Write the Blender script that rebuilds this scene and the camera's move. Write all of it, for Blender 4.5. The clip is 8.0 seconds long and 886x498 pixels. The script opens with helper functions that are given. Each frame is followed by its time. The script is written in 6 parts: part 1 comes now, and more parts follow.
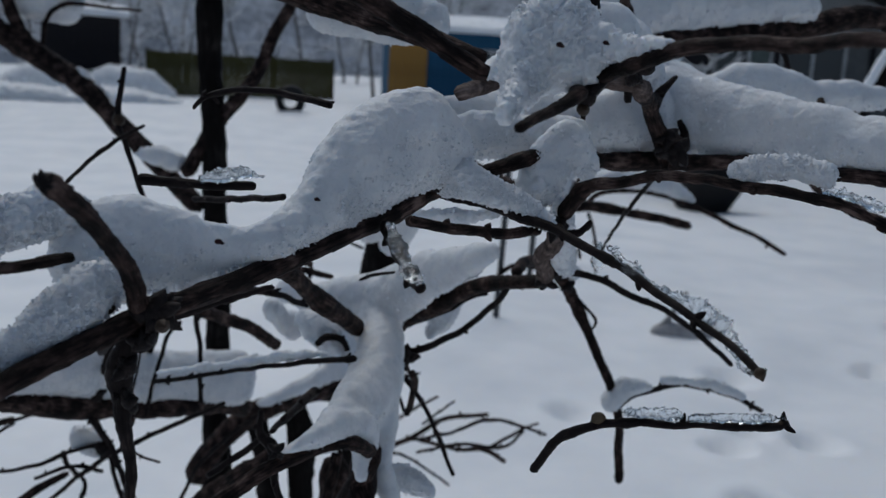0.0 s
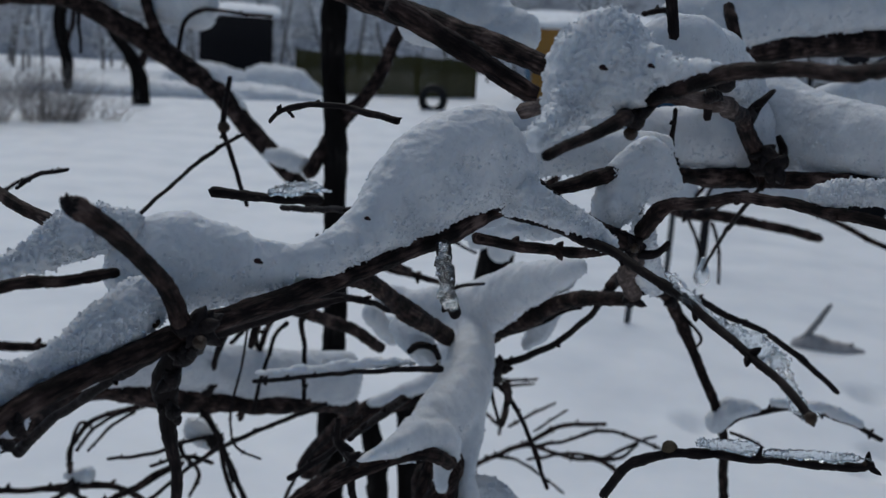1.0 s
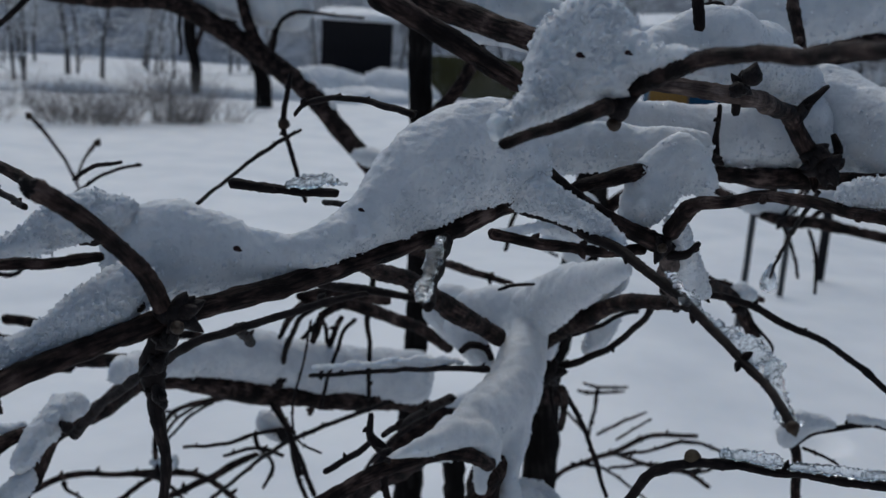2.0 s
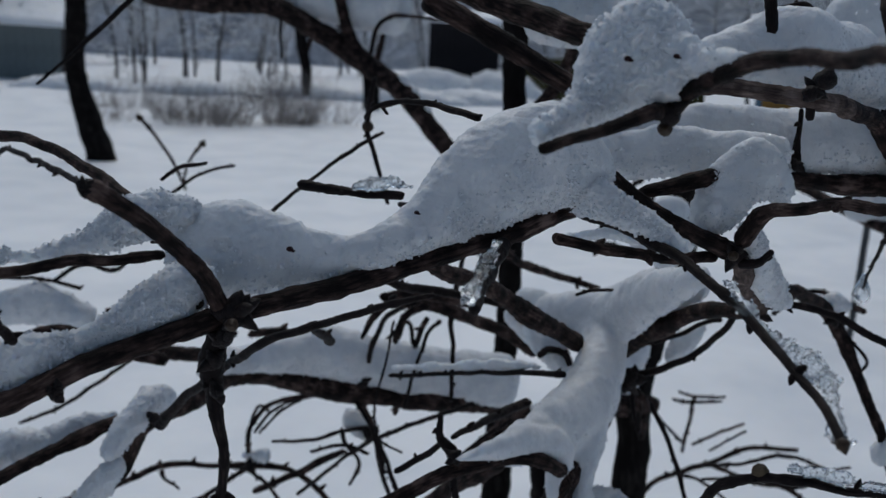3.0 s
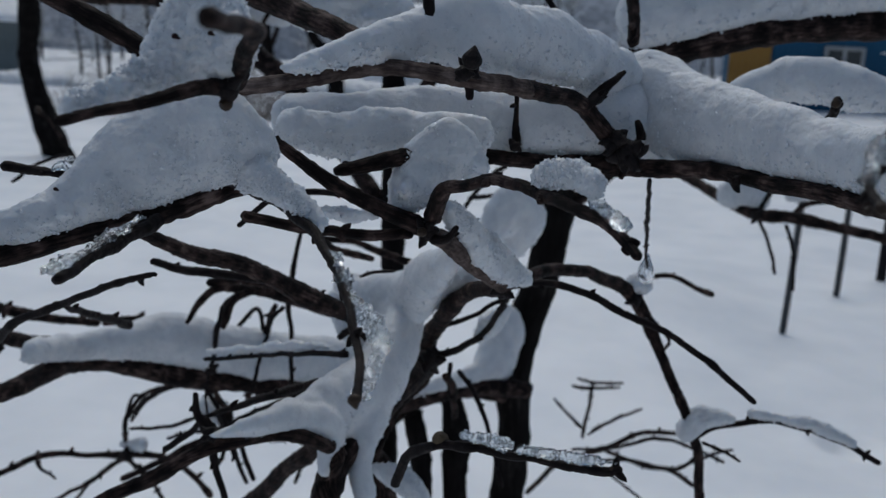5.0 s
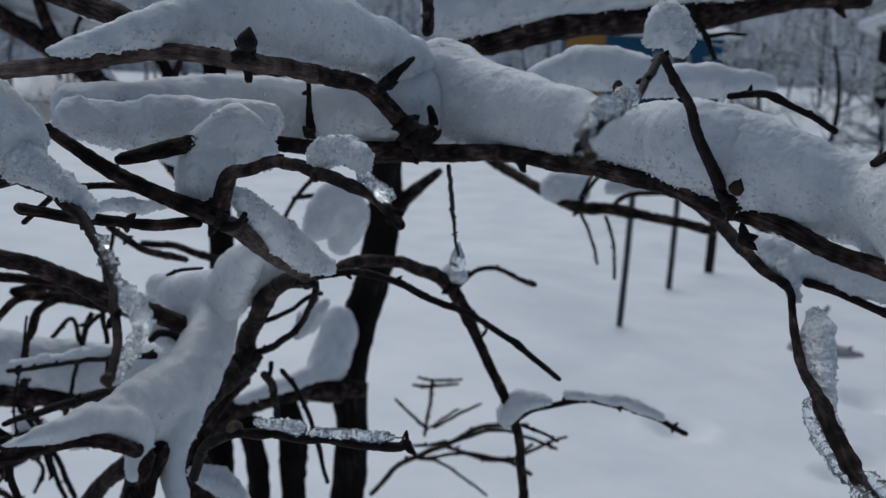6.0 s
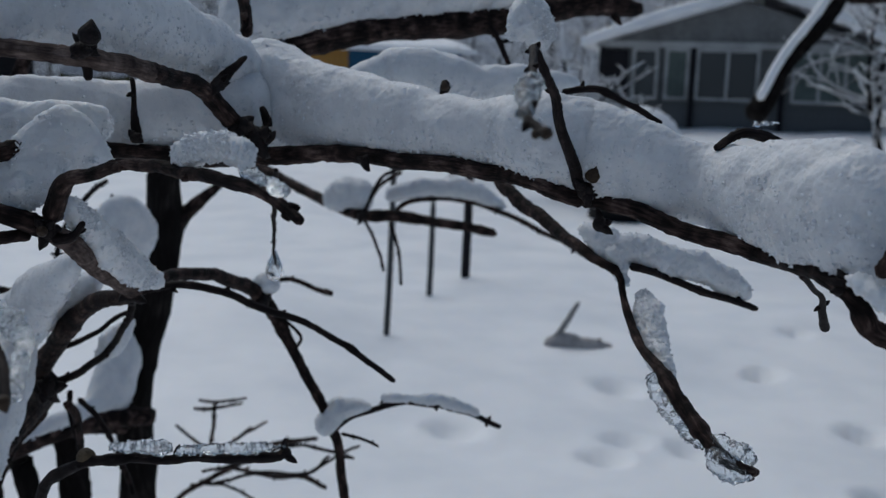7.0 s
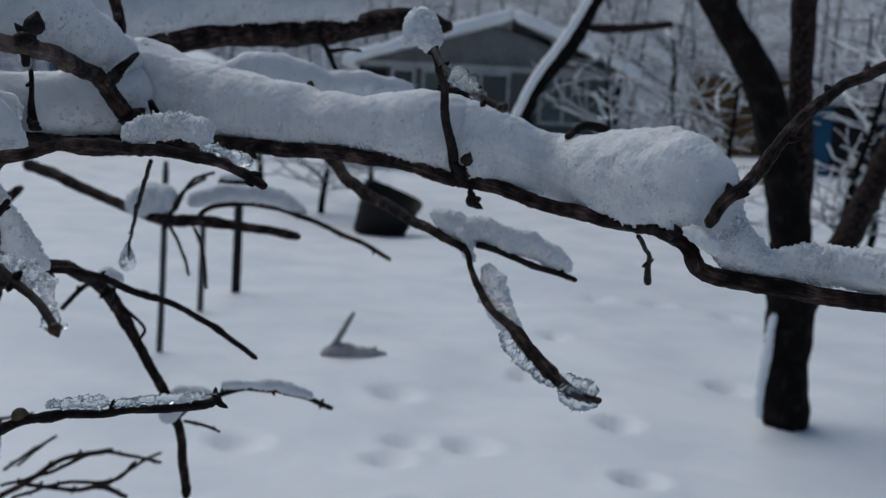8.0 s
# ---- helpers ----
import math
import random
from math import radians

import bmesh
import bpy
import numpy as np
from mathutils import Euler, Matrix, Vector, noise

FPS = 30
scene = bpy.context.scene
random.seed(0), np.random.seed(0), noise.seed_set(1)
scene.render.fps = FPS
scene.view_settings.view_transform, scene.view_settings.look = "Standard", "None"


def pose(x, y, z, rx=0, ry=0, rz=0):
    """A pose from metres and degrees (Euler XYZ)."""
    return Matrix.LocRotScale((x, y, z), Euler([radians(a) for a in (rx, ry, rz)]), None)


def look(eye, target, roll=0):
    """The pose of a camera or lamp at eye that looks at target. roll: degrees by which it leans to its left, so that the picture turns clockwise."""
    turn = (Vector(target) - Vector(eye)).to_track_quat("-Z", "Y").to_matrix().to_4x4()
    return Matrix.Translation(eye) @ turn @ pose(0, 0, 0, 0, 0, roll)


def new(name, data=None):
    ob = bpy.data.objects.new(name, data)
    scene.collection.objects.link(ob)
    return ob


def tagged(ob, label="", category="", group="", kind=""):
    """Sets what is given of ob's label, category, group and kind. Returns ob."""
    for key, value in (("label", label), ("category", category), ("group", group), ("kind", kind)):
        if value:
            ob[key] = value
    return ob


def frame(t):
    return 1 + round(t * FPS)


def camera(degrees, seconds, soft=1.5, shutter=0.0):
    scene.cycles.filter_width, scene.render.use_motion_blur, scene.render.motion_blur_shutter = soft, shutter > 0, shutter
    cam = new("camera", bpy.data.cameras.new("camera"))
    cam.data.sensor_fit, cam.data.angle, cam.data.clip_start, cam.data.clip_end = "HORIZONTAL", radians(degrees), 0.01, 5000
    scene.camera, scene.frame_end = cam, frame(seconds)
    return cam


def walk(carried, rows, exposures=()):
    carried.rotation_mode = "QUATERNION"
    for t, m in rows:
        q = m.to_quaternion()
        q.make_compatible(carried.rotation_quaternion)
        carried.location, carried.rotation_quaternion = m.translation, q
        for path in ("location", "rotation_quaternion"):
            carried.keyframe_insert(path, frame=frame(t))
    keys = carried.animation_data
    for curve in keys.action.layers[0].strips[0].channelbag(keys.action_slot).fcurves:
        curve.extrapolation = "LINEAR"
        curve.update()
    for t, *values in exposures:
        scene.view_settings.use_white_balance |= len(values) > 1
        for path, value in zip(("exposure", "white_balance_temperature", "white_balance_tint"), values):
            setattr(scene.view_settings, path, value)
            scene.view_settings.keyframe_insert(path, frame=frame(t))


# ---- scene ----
cam = camera(48.5, 8.0, soft=1.35)
cam.data.dof.use_dof, cam.data.dof.focus_distance, cam.data.dof.aperture_fstop = True, 0.56, 13.0
PATH = [
    (0, (-0.033, -0.103, 1.316), (0.352, 1.828, 0.968), 3.4),
    (0.5, (-0.013, -0.105, 1.326), (0.242, 1.844, 0.955), 3.2),
    (1, (0.013, -0.1, 1.329), (0.117, 1.863, 0.962), 3.5),
    (1.2, (0.029, -0.097, 1.329), (0.085, 1.869, 0.965), 3.5),
    (2.3, (0.086, -0.091, 1.325), (-0.106, 1.864, 0.951), 3.5),
    (2.5, (0.092, -0.09, 1.325), (-0.137, 1.861, 0.952), 3.5),
    (3, (0.1, -0.09, 1.328), (-0.242, 1.844, 0.948), 3.3),
    (3.5, (0.118, -0.09, 1.322), (-0.31, 1.825, 0.937), 3.8),
    (4, (0.161, -0.096, 1.324), (-0.305, 1.81, 0.934), 4.0),
    (4.5, (0.225, -0.09, 1.33), (-0.165, 1.834, 0.945), 3.7),
    (4.7, (0.246, -0.084, 1.334), (-0.103, 1.846, 0.941), 3.5),
    (5.8, (0.334, -0.078, 1.316), (0.258, 1.888, 0.952), 2.5),
    (6, (0.318, -0.082, 1.317), (0.325, 1.886, 0.961), 2.6),
    (6.5, (0.291, -0.077, 1.318), (0.532, 1.88, 0.983), 2.3),
    (7, (0.253, -0.07, 1.303), (0.758, 1.841, 0.997), 2.0),
    (7.5, (0.219, -0.093, 1.298), (0.988, 1.731, 1.007), 2.3),
    (8, (0.139, -0.135, 1.284), (1.096, 1.603, 1.034), 3.0),
]
walk(cam, [(t, look(eye, target, roll)) for t, eye, target, roll in PATH],
     exposures=[(0, 0.0, 6450, 4), (8, 0.03, 6450, 4)])

# ---- light: an overcast winter sky ----
world = bpy.data.worlds.new("winter_sky")
scene.world = world
world.use_nodes = True
wn = world.node_tree
sky = wn.nodes.new("ShaderNodeTexSky")
sky.sky_type = "NISHITA"
sky.sun_disc = False
sky.sun_elevation, sky.sun_rotation = radians(58), radians(-16)
sky.dust_density, sky.ozone_density = 1.0, 2.0
wn.nodes["Background"].inputs["Strength"].default_value = 0.058
wn.links.new(sky.outputs["Color"], wn.nodes["Background"].inputs["Color"])
sun_data = bpy.data.lights.new("sun", "SUN")
sun_data.energy, sun_data.angle, sun_data.color = 1.24, radians(60), (1.0, 0.965, 0.965)
sun = new("sun", sun_data)
sun.matrix_world = look((-5, 17, 28), (0, 0, 0))


# ---- materials ----
def material(name, base, rough=0.6, metal=0.0):
    m = bpy.data.materials.new(name)
    m.use_nodes = True
    b = m.node_tree.nodes["Principled BSDF"]
    b.inputs["Base Color"].default_value = (*base, 1)
    b.inputs["Roughness"].default_value = rough
    b.inputs["Metallic"].default_value = metal
    return m, m.node_tree, b


def noise_node(nt, scale, detail=6.0, rough=0.55, coords="Object"):
    tc = nt.nodes.new("ShaderNodeTexCoord")
    n = nt.nodes.new("ShaderNodeTexNoise")
    n.inputs["Scale"].default_value, n.inputs["Detail"].default_value, n.inputs["Roughness"].default_value = scale, detail, rough
    nt.links.new(tc.outputs[coords], n.inputs["Vector"])
    return n


def ramp(nt, fac, stops):
    r = nt.nodes.new("ShaderNodeValToRGB")
    while len(r.color_ramp.elements) < len(stops):
        r.color_ramp.elements.new(0.5)
    for e, (p, c) in zip(r.color_ramp.elements, stops):
        e.position, e.color = p, (*c, 1)
    nt.links.new(fac, r.inputs["Fac"])
    return r


def bump(nt, b, height, strength, distance, before=None):
    n = nt.nodes.new("ShaderNodeBump")
    n.inputs["Strength"].default_value, n.inputs["Distance"].default_value = strength, distance
    nt.links.new(height, n.inputs["Height"])
    if before:
        nt.links.new(before.outputs["Normal"], n.inputs["Normal"])
    nt.links.new(n.outputs["Normal"], b.inputs["Normal"])
    return n


def grained(name, stops, scale, fine, rough, depth, strength=0.6, gloss=0.16, coords="Object"):
    """A surface with large blotches and a fine grain."""
    m, nt, b = material(name, stops[0][1], rough)
    big, small = noise_node(nt, scale), noise_node(nt, fine, 4.0, 0.6, coords)
    mix = nt.nodes.new("ShaderNodeMath")
    mix.operation = "MULTIPLY_ADD"
    mix.inputs[1].default_value = 0.45
    nt.links.new(small.outputs["Fac"], mix.inputs[0])
    half = nt.nodes.new("ShaderNodeMath")
    half.operation = "MULTIPLY"
    half.inputs[1].default_value = 0.55
    nt.links.new(big.outputs["Fac"], half.inputs[0])
    nt.links.new(half.outputs[0], mix.inputs[2])
    c = ramp(nt, mix.outputs[0], stops)
    nt.links.new(c.outputs["Color"], b.inputs["Base Color"])
    bump(nt, b, small.outputs["Fac"], strength, depth)
    b.inputs["Specular IOR Level"].default_value = gloss
    return m


bark = grained("shrub_bark", [(0.37, (0.002, 0.0013, 0.0013)), (0.47, (0.009, 0.006, 0.0056)), (0.55, (0.036, 0.0225, 0.0195)), (0.67, (0.135, 0.094, 0.082))], 60, 420, 0.7, 0.002, 1.0, 0.1, "UV")
pale_bark = grained("pale_bark", [(0.36, (0.02, 0.014, 0.013)), (0.48, (0.06, 0.043, 0.038)), (0.58, (0.13, 0.098, 0.086)), (0.7, (0.27, 0.21, 0.185))], 70, 480, 0.75, 0.0016, 1.0, 0.1, "UV")
dark_bark = grained("wet_bark", [(0.38, (0.003, 0.002, 0.0022)), (0.56, (0.013, 0.009, 0.009)), (0.7, (0.05, 0.036, 0.032))], 60, 500, 0.6, 0.0012, 1.0, 0.1, "UV")
tree_bark = grained("tree_bark", [(0.36, (0.003, 0.0025, 0.0025)), (0.54, (0.009, 0.0075, 0.007)), (0.7, (0.04, 0.034, 0.031))], 14, 120, 0.85, 0.006, 1.0, 0.08, "UV")
husk_skin = grained("husk_skin", [(0.38, (0.003, 0.002, 0.0022)), (0.56, (0.012, 0.008, 0.008)), (0.7, (0.04, 0.028, 0.024))], 90, 700, 0.55, 0.0008, 0.9)
bud_skin = grained("bud_skin", [(0.35, (0.014, 0.009, 0.007)), (0.65, (0.055, 0.036, 0.022))], 180, 900, 0.5, 0.0004)
ochre_scar = grained("cut_wood", [(0.35, (0.045, 0.032, 0.02)), (0.65, (0.13, 0.098, 0.062))], 150, 800, 0.7, 0.0003)


berry_skin = grained("dry_berry", [(0.35, (0.006, 0.002, 0.0025)), (0.65, (0.03, 0.007, 0.008))], 300, 1200, 0.45, 0.0004)


def snow_material(name, grain, fine, depth, icy=0.0, shade_factor=1.0, crystals=0.7, soft=0.2):
    """Snow: soft blotches, a grain of crystals, and here and there wet grey patches."""
    m, nt, b = material(name, (0.86, 0.88, 0.91), 0.5)
    big, small = noise_node(nt, grain), noise_node(nt, fine * 0.55, 3.0, 0.7)
    tc = nt.nodes.new("ShaderNodeTexCoord")
    cells = nt.nodes.new("ShaderNodeTexVoronoi")
    cells.inputs["Scale"].default_value = fine
    nt.links.new(tc.outputs["Object"], cells.inputs["Vector"])
    c = ramp(nt, big.outputs["Fac"], [(0.3, (0.74 * shade_factor, 0.77 * shade_factor, 0.81 * shade_factor)), (0.6, (0.88 * shade_factor, 0.895 * shade_factor, 0.915 * shade_factor))])
    mix = nt.nodes.new("ShaderNodeMix")
    mix.data_type = "RGBA"
    patches = ramp(nt, noise_node(nt, grain * 0.7, 5.0, 0.65).outputs["Fac"], [(0.54, (0, 0, 0)), (0.68, (icy, icy, icy))])
    nt.links.new(patches.outputs["Color"], mix.inputs["Factor"])
    nt.links.new(c.outputs["Color"], mix.inputs["A"])
    mix.inputs["B"].default_value = (0.34, 0.36, 0.40, 1)
    nt.links.new(mix.outputs["Result"], b.inputs["Base Color"])
    shine = ramp(nt, cells.outputs["Color"], [(0.0, (0.65, 0.65, 0.65)), (0.72, (0.55, 0.55, 0.55)), (0.9, (0.12, 0.12, 0.12))])
    if crystals:
        nt.links.new(shine.outputs["Color"], b.inputs["Roughness"])
    b.inputs["Subsurface Weight"].default_value = soft
    b.inputs["Subsurface Radius"].default_value = (0.005, 0.006, 0.007)
    b.inputs["Subsurface Scale"].default_value = 1.0
    first = bump(nt, b, big.outputs["Fac"], 0.25, depth * 2)
    second = bump(nt, b, small.outputs["Fac"], 0.8, depth, first)
    bump(nt, b, cells.outputs["Color"], crystals, depth * 0.8, second)
    return m


# branch snow colour dimmed by 0.8, standing in for shade from branches overhead
snow_mat = snow_material("branch_snow", 55, 700, 0.0006, 0.22, 0.8, 0.6, 0.65)
ground_snow = snow_material("ground_snow", 1.6, 22, 0.0005, 0.0, 1.0, 0.0)
roof_snow = snow_material("roof_snow", 1.5, 14, 0.01)

ice_mat, nt, b = material("clear_ice", (0.9, 0.94, 0.97), 0.12)
b.inputs["Transmission Weight"].default_value = 0.95
b.inputs["IOR"].default_value = 1.31
bump(nt, b, noise_node(nt, 260, 3.0).outputs["Fac"], 0.5, 0.002)


crystal_mat, cnt, cb = material("snow_crystal", (0.7, 0.72, 0.75), 0.16)
cb.inputs["Transmission Weight"].default_value = 0.05
cb.inputs["IOR"].default_value = 1.31
ramp_c = ramp(cnt, noise_node(cnt, 400).outputs["Fac"], [(0.35, (0.58, 0.61, 0.65)), (0.65, (0.84, 0.86, 0.89))])
cnt.links.new(ramp_c.outputs["Color"], cb.inputs["Base Color"])


# ---- building helpers ----
def mesh_object(name, verts, faces, mat, parent=None, label="", smooth=True):
    me = bpy.data.meshes.new(name)
    me.from_pydata([tuple(v) for v in verts], [], faces)
    if smooth:
        me.polygons.foreach_set("use_smooth", [True] * len(me.polygons))
    me.materials.append(mat)
    ob = new(name, me)
    if parent is not None:
        ob.parent = parent
        ob.matrix_parent_inverse = parent.matrix_world.inverted()
    return tagged(ob, label)


def part(name, bm, mat, parent=None, label=""):
    me = bpy.data.meshes.new(name)
    bm.to_mesh(me)
    bm.free()
    me.materials.append(mat)
    ob = new(name, me)
    if parent is not None:
        ob.parent = parent
        ob.matrix_parent_inverse = parent.matrix_world.inverted()
    return tagged(ob, label)


def thing(name, place, label, category, group="", kind=""):
    ob = new(name)
    ob.matrix_world = Matrix.Translation(place)
    ob.empty_display_size = 0.05
    bpy.context.view_layer.update()
    return tagged(ob, label, category, group, kind)


def spline(points, step):
    """Catmull-Rom through rows of numbers, sampled about every step metres."""
    P = np.array(points, float)
    P = np.vstack([2 * P[0] - P[1], P, 2 * P[-1] - P[-2]])
    out = []
    for i in range(1, len(P) - 2):
        n = max(2, int(np.linalg.norm(P[i + 1][:3] - P[i][:3]) / step))
        for k in range(n):
            u = k / n
            out.append(0.5 * (2 * P[i] + (P[i + 1] - P[i - 1]) * u + (2 * P[i - 1] - 5 * P[i] + 4 * P[i + 1] - P[i + 2]) * u * u
                              + (3 * P[i] - P[i - 1] - 3 * P[i + 1] + P[i + 2]) * u ** 3))
    out.append(P[-2])
    return np.array(out)


def tube(path, sides, rough=0.12, knots=0.0, seed=0.0):
    """Verts and faces of a closed, uneven round limb along rows of x, y, z, radius."""
    verts, faces = [], []
    up = Vector((0.13, 0.21, 0.97))
    n = len(path)
    run = 0.0
    for i in range(n):
        p = Vector(path[i][:3])
        d = (Vector(path[min(i + 1, n - 1)][:3]) - Vector(path[max(i - 1, 0)][:3])).normalized()
        a = d.cross(up)
        a = a.normalized() if a.length > 0.05 else d.orthogonal().normalized()
        c = a.cross(d)
        r = max(path[i][3], 0.0004)
        if i:
            run += (p - Vector(path[i - 1][:3])).length
        swell = 1 + knots * max(0.0, noise.noise((run / (r * 9), seed, 3.1)) - 0.25)
        if i in (0, n - 1):
            r *= 0.7
        for k in range(sides):
            t = 2 * math.pi * k / sides
            q = a * math.cos(t) + c * math.sin(t)
            w = 1 + rough * noise.noise(p / (r * 1.8) + q * 1.1 + Vector((seed, 0, 0))) + rough * 0.7 * noise.noise(p / (r * 0.6) + q * 2.3)
            verts.append(p + q * r * w * swell)
    for i in range(n - 1):
        for k in range(sides):
            faces.append((i * sides + k, i * sides + (k + 1) % sides, (i + 1) * sides + (k + 1) % sides, (i + 1) * sides + k))
    faces.append(tuple(reversed(range(sides))))
    faces.append(tuple(range((n - 1) * sides, n * sides)))
    return verts, faces


limb_count = 0


def limb(name, parent, points, skin=None):
    """One branch or twig of a shrub, from rows of x, y, z, radius."""
    global limb_count
    limb_count += 1
    r = sum(p[3] for p in points) / len(points)
    path = spline(points, max(r * 0.55, 0.0012))
    for i in range(1, len(path) - 1):
        q = Vector(path[i][:3]) / (r * 9) + Vector((limb_count * 3.7, 0, 0))
        path[i][:3] += np.array(noise.noise_vector(q)) * r * 0.7
    verts, faces = tube(path, 14 if r > 0.003 else 9, 0.16, 0.7, limb_count * 1.7)
    if name == "twig":
        rng = random.Random(limb_count)
        run, nxt = 0.0, rng.uniform(3, 9) * r
        for i in range(2, len(path) - 2):
            run += float(np.linalg.norm(path[i][:3] - path[i - 1][:3]))
            if run < nxt:
                continue
            run, nxt = 0.0, rng.uniform(9, 22) * r
            along = Vector(path[i + 1][:3] - path[i - 1][:3]).normalized()
            for side in (1, -1)[: rng.choice((1, 1, 2))]:
                out = (along.orthogonal().normalized() * side + along * 0.8 + Vector((rng.uniform(-0.6, 0.6), rng.uniform(-0.6, 0.6), rng.uniform(-0.3, 0.6)))).normalized()
                p, long = Vector(path[i][:3]), r * rng.uniform(1.8, 3.2)
                v2, f2 = tube([(*(p + out * long * u), r * w) for u, w in ((0, 0.8), (0.45, 0.75), (0.8, 0.45), (1, 0.12))], 6, 0.15, 0, i)
                o = len(verts)
                verts += v2
                faces += [tuple(q + o for q in face) for face in f2]
    mat = skin or tree_bark if skin or name == "trunk" else bark if r > 0.0035 or name == "branch" else dark_bark
    ob = mesh_object(name, verts, faces, mat, parent)
    sides, rows = (14 if r > 0.003 else 9), np.cumsum([0] + [float(np.linalg.norm(q[:3] - p[:3])) for p, q in zip(path, path[1:])])
    loops = np.zeros(len(ob.data.loops), dtype=np.int32)
    ob.data.loops.foreach_get("vertex_index", loops)
    ring = np.minimum(loops // sides, len(rows) - 1)
    around = np.abs(loops % sides / sides - 0.5) * 2 * math.pi * r
    uv = np.stack([around, rows[ring] * 0.16 + limb_count * 0.37], axis=1).astype(np.float32)
    ob.data.uv_layers.new(name="bark").data.foreach_set("uv", uv.ravel())
    return ob


def blob(verts, faces, centre, sx, sy, sz, rings=8, sides=10):
    """Appends an ellipsoid."""
    base = len(verts)
    verts.append((centre[0], centre[1], centre[2] - sz))
    for i in range(1, rings):
        a = math.pi * i / rings - math.pi / 2
        for k in range(sides):
            t = 2 * math.pi * k / sides
            verts.append((centre[0] + sx * math.cos(a) * math.cos(t), centre[1] + sy * math.cos(a) * math.sin(t), centre[2] + sz * math.sin(a)))
    verts.append((centre[0], centre[1], centre[2] + sz))
    top = len(verts) - 1
    for k in range(sides):
        k2 = (k + 1) % sides
        faces.append((base, base + 1 + k2, base + 1 + k))
        faces.append((top, top - sides + k, top - sides + k2))
        for i in range(rings - 2):
            o = base + 1 + i * sides
            faces.append((o + k, o + k2, o + sides + k2, o + sides + k))


def cloud(size, kind="CLOUDS"):
    t = bpy.data.textures.new("grain", kind)
    t.noise_scale, t.noise_depth = size, 2
    return t


coarse, middle, fine_grain = cloud(0.03), cloud(0.009), cloud(0.0022)
SNOW_LABELS = {
    "main": "thick granular white snow lying along a bare branch",
    "back": "long smooth ridge of white snow on a branch",
    "pillar": "upright lump of wet crumbly snow on a twig",
    "wet": "wet granular snow along a bare branch",
    "fork": "heavy snow filling the fork of a branch",
    "chunk": "small clump of white snow on a thin twig",
    "ice": "clear lumpy ice frozen onto a thin twig",
}


def settle(ob, voxel, style, dense):
    """Fixes the melted skin as the mesh, roughens it into grains, most of all low down where it meets the bark, and hangs loose crystals there."""
    deps = bpy.context.evaluated_depsgraph_get()
    me = bpy.data.meshes.new_from_object(ob.evaluated_get(deps))
    ob.modifiers.clear()
    ob.data = me
    n = len(me.vertices)
    co, no = np.zeros(n * 3, np.float32), np.zeros(n * 3, np.float32)
    me.vertices.foreach_get("co", co)
    me.vertices.foreach_get("normal", no)
    co, no = co.reshape(-1, 3), no.reshape(-1, 3)
    rng = np.random.default_rng(n)
    patch = np.array([noise.noise((x * 70, y * 70, z * 70)) for x, y, z in co])
    if style in ("pillar", "chunk", "wet", "ice"):
        coarse_part = np.clip(0.55 + patch, 0, 1)
    else:
        coarse_part = np.clip(0.6 - no[:, 2] * 1.2 + patch * 0.9, 0.05, 1) * (0.35 if style == "fork" else 1)
    co += no * ((rng.random(n) - 0.5) * voxel * {"pillar": 0.9, "wet": 0.9, "ice": 0.85, "chunk": 0.4}.get(style, 0.6) * coarse_part)[:, None]
    me.vertices.foreach_set("co", co.ravel())
    me.update()
    want = int(min(n * {"fork": 0.015, "back": 0.07, "chunk": 0.025, "wet": 0.16, "ice": 0.12}.get(style, 0.11), dense * 150))
    if not want:
        return
    weight = coarse_part ** 3
    picked = rng.choice(n, want, replace=False, p=weight / weight.sum())
    base = np.array([(1, 0, 0), (-1, 0, 0), (0, 1, 0), (0, -1, 0), (0, 0, 1), (0, 0, -1)], float)
    tri = np.array([(0, 2, 4), (2, 1, 4), (1, 3, 4), (3, 0, 4), (2, 0, 5), (1, 2, 5), (3, 1, 5), (0, 3, 5)])
    q, _ = np.linalg.qr(rng.normal(size=(want, 3, 3)))
    size = voxel * rng.uniform(0.3, 0.85, want) * np.where(rng.random(want) < 0.12, 1.5, 1)
    size = np.minimum(size, 0.0016 if voxel < 0.003 else voxel)
    verts = np.einsum("kij,vj->kvi", q, base) * size[:, None, None] * rng.uniform(0.7, 1.25, (want, 6, 1)) + (co[picked] + no[picked] * size[:, None] * 0.35)[:, None, :]
    faces = (tri[None] + 6 * np.arange(want)[:, None, None]).reshape(-1, 3)
    tagged(mesh_object("crystal", verts.reshape(-1, 3).tolist(), faces.tolist(), ice_mat if style == "ice" else crystal_mat, ob, "loose icy crystals", False), kind="stuff")


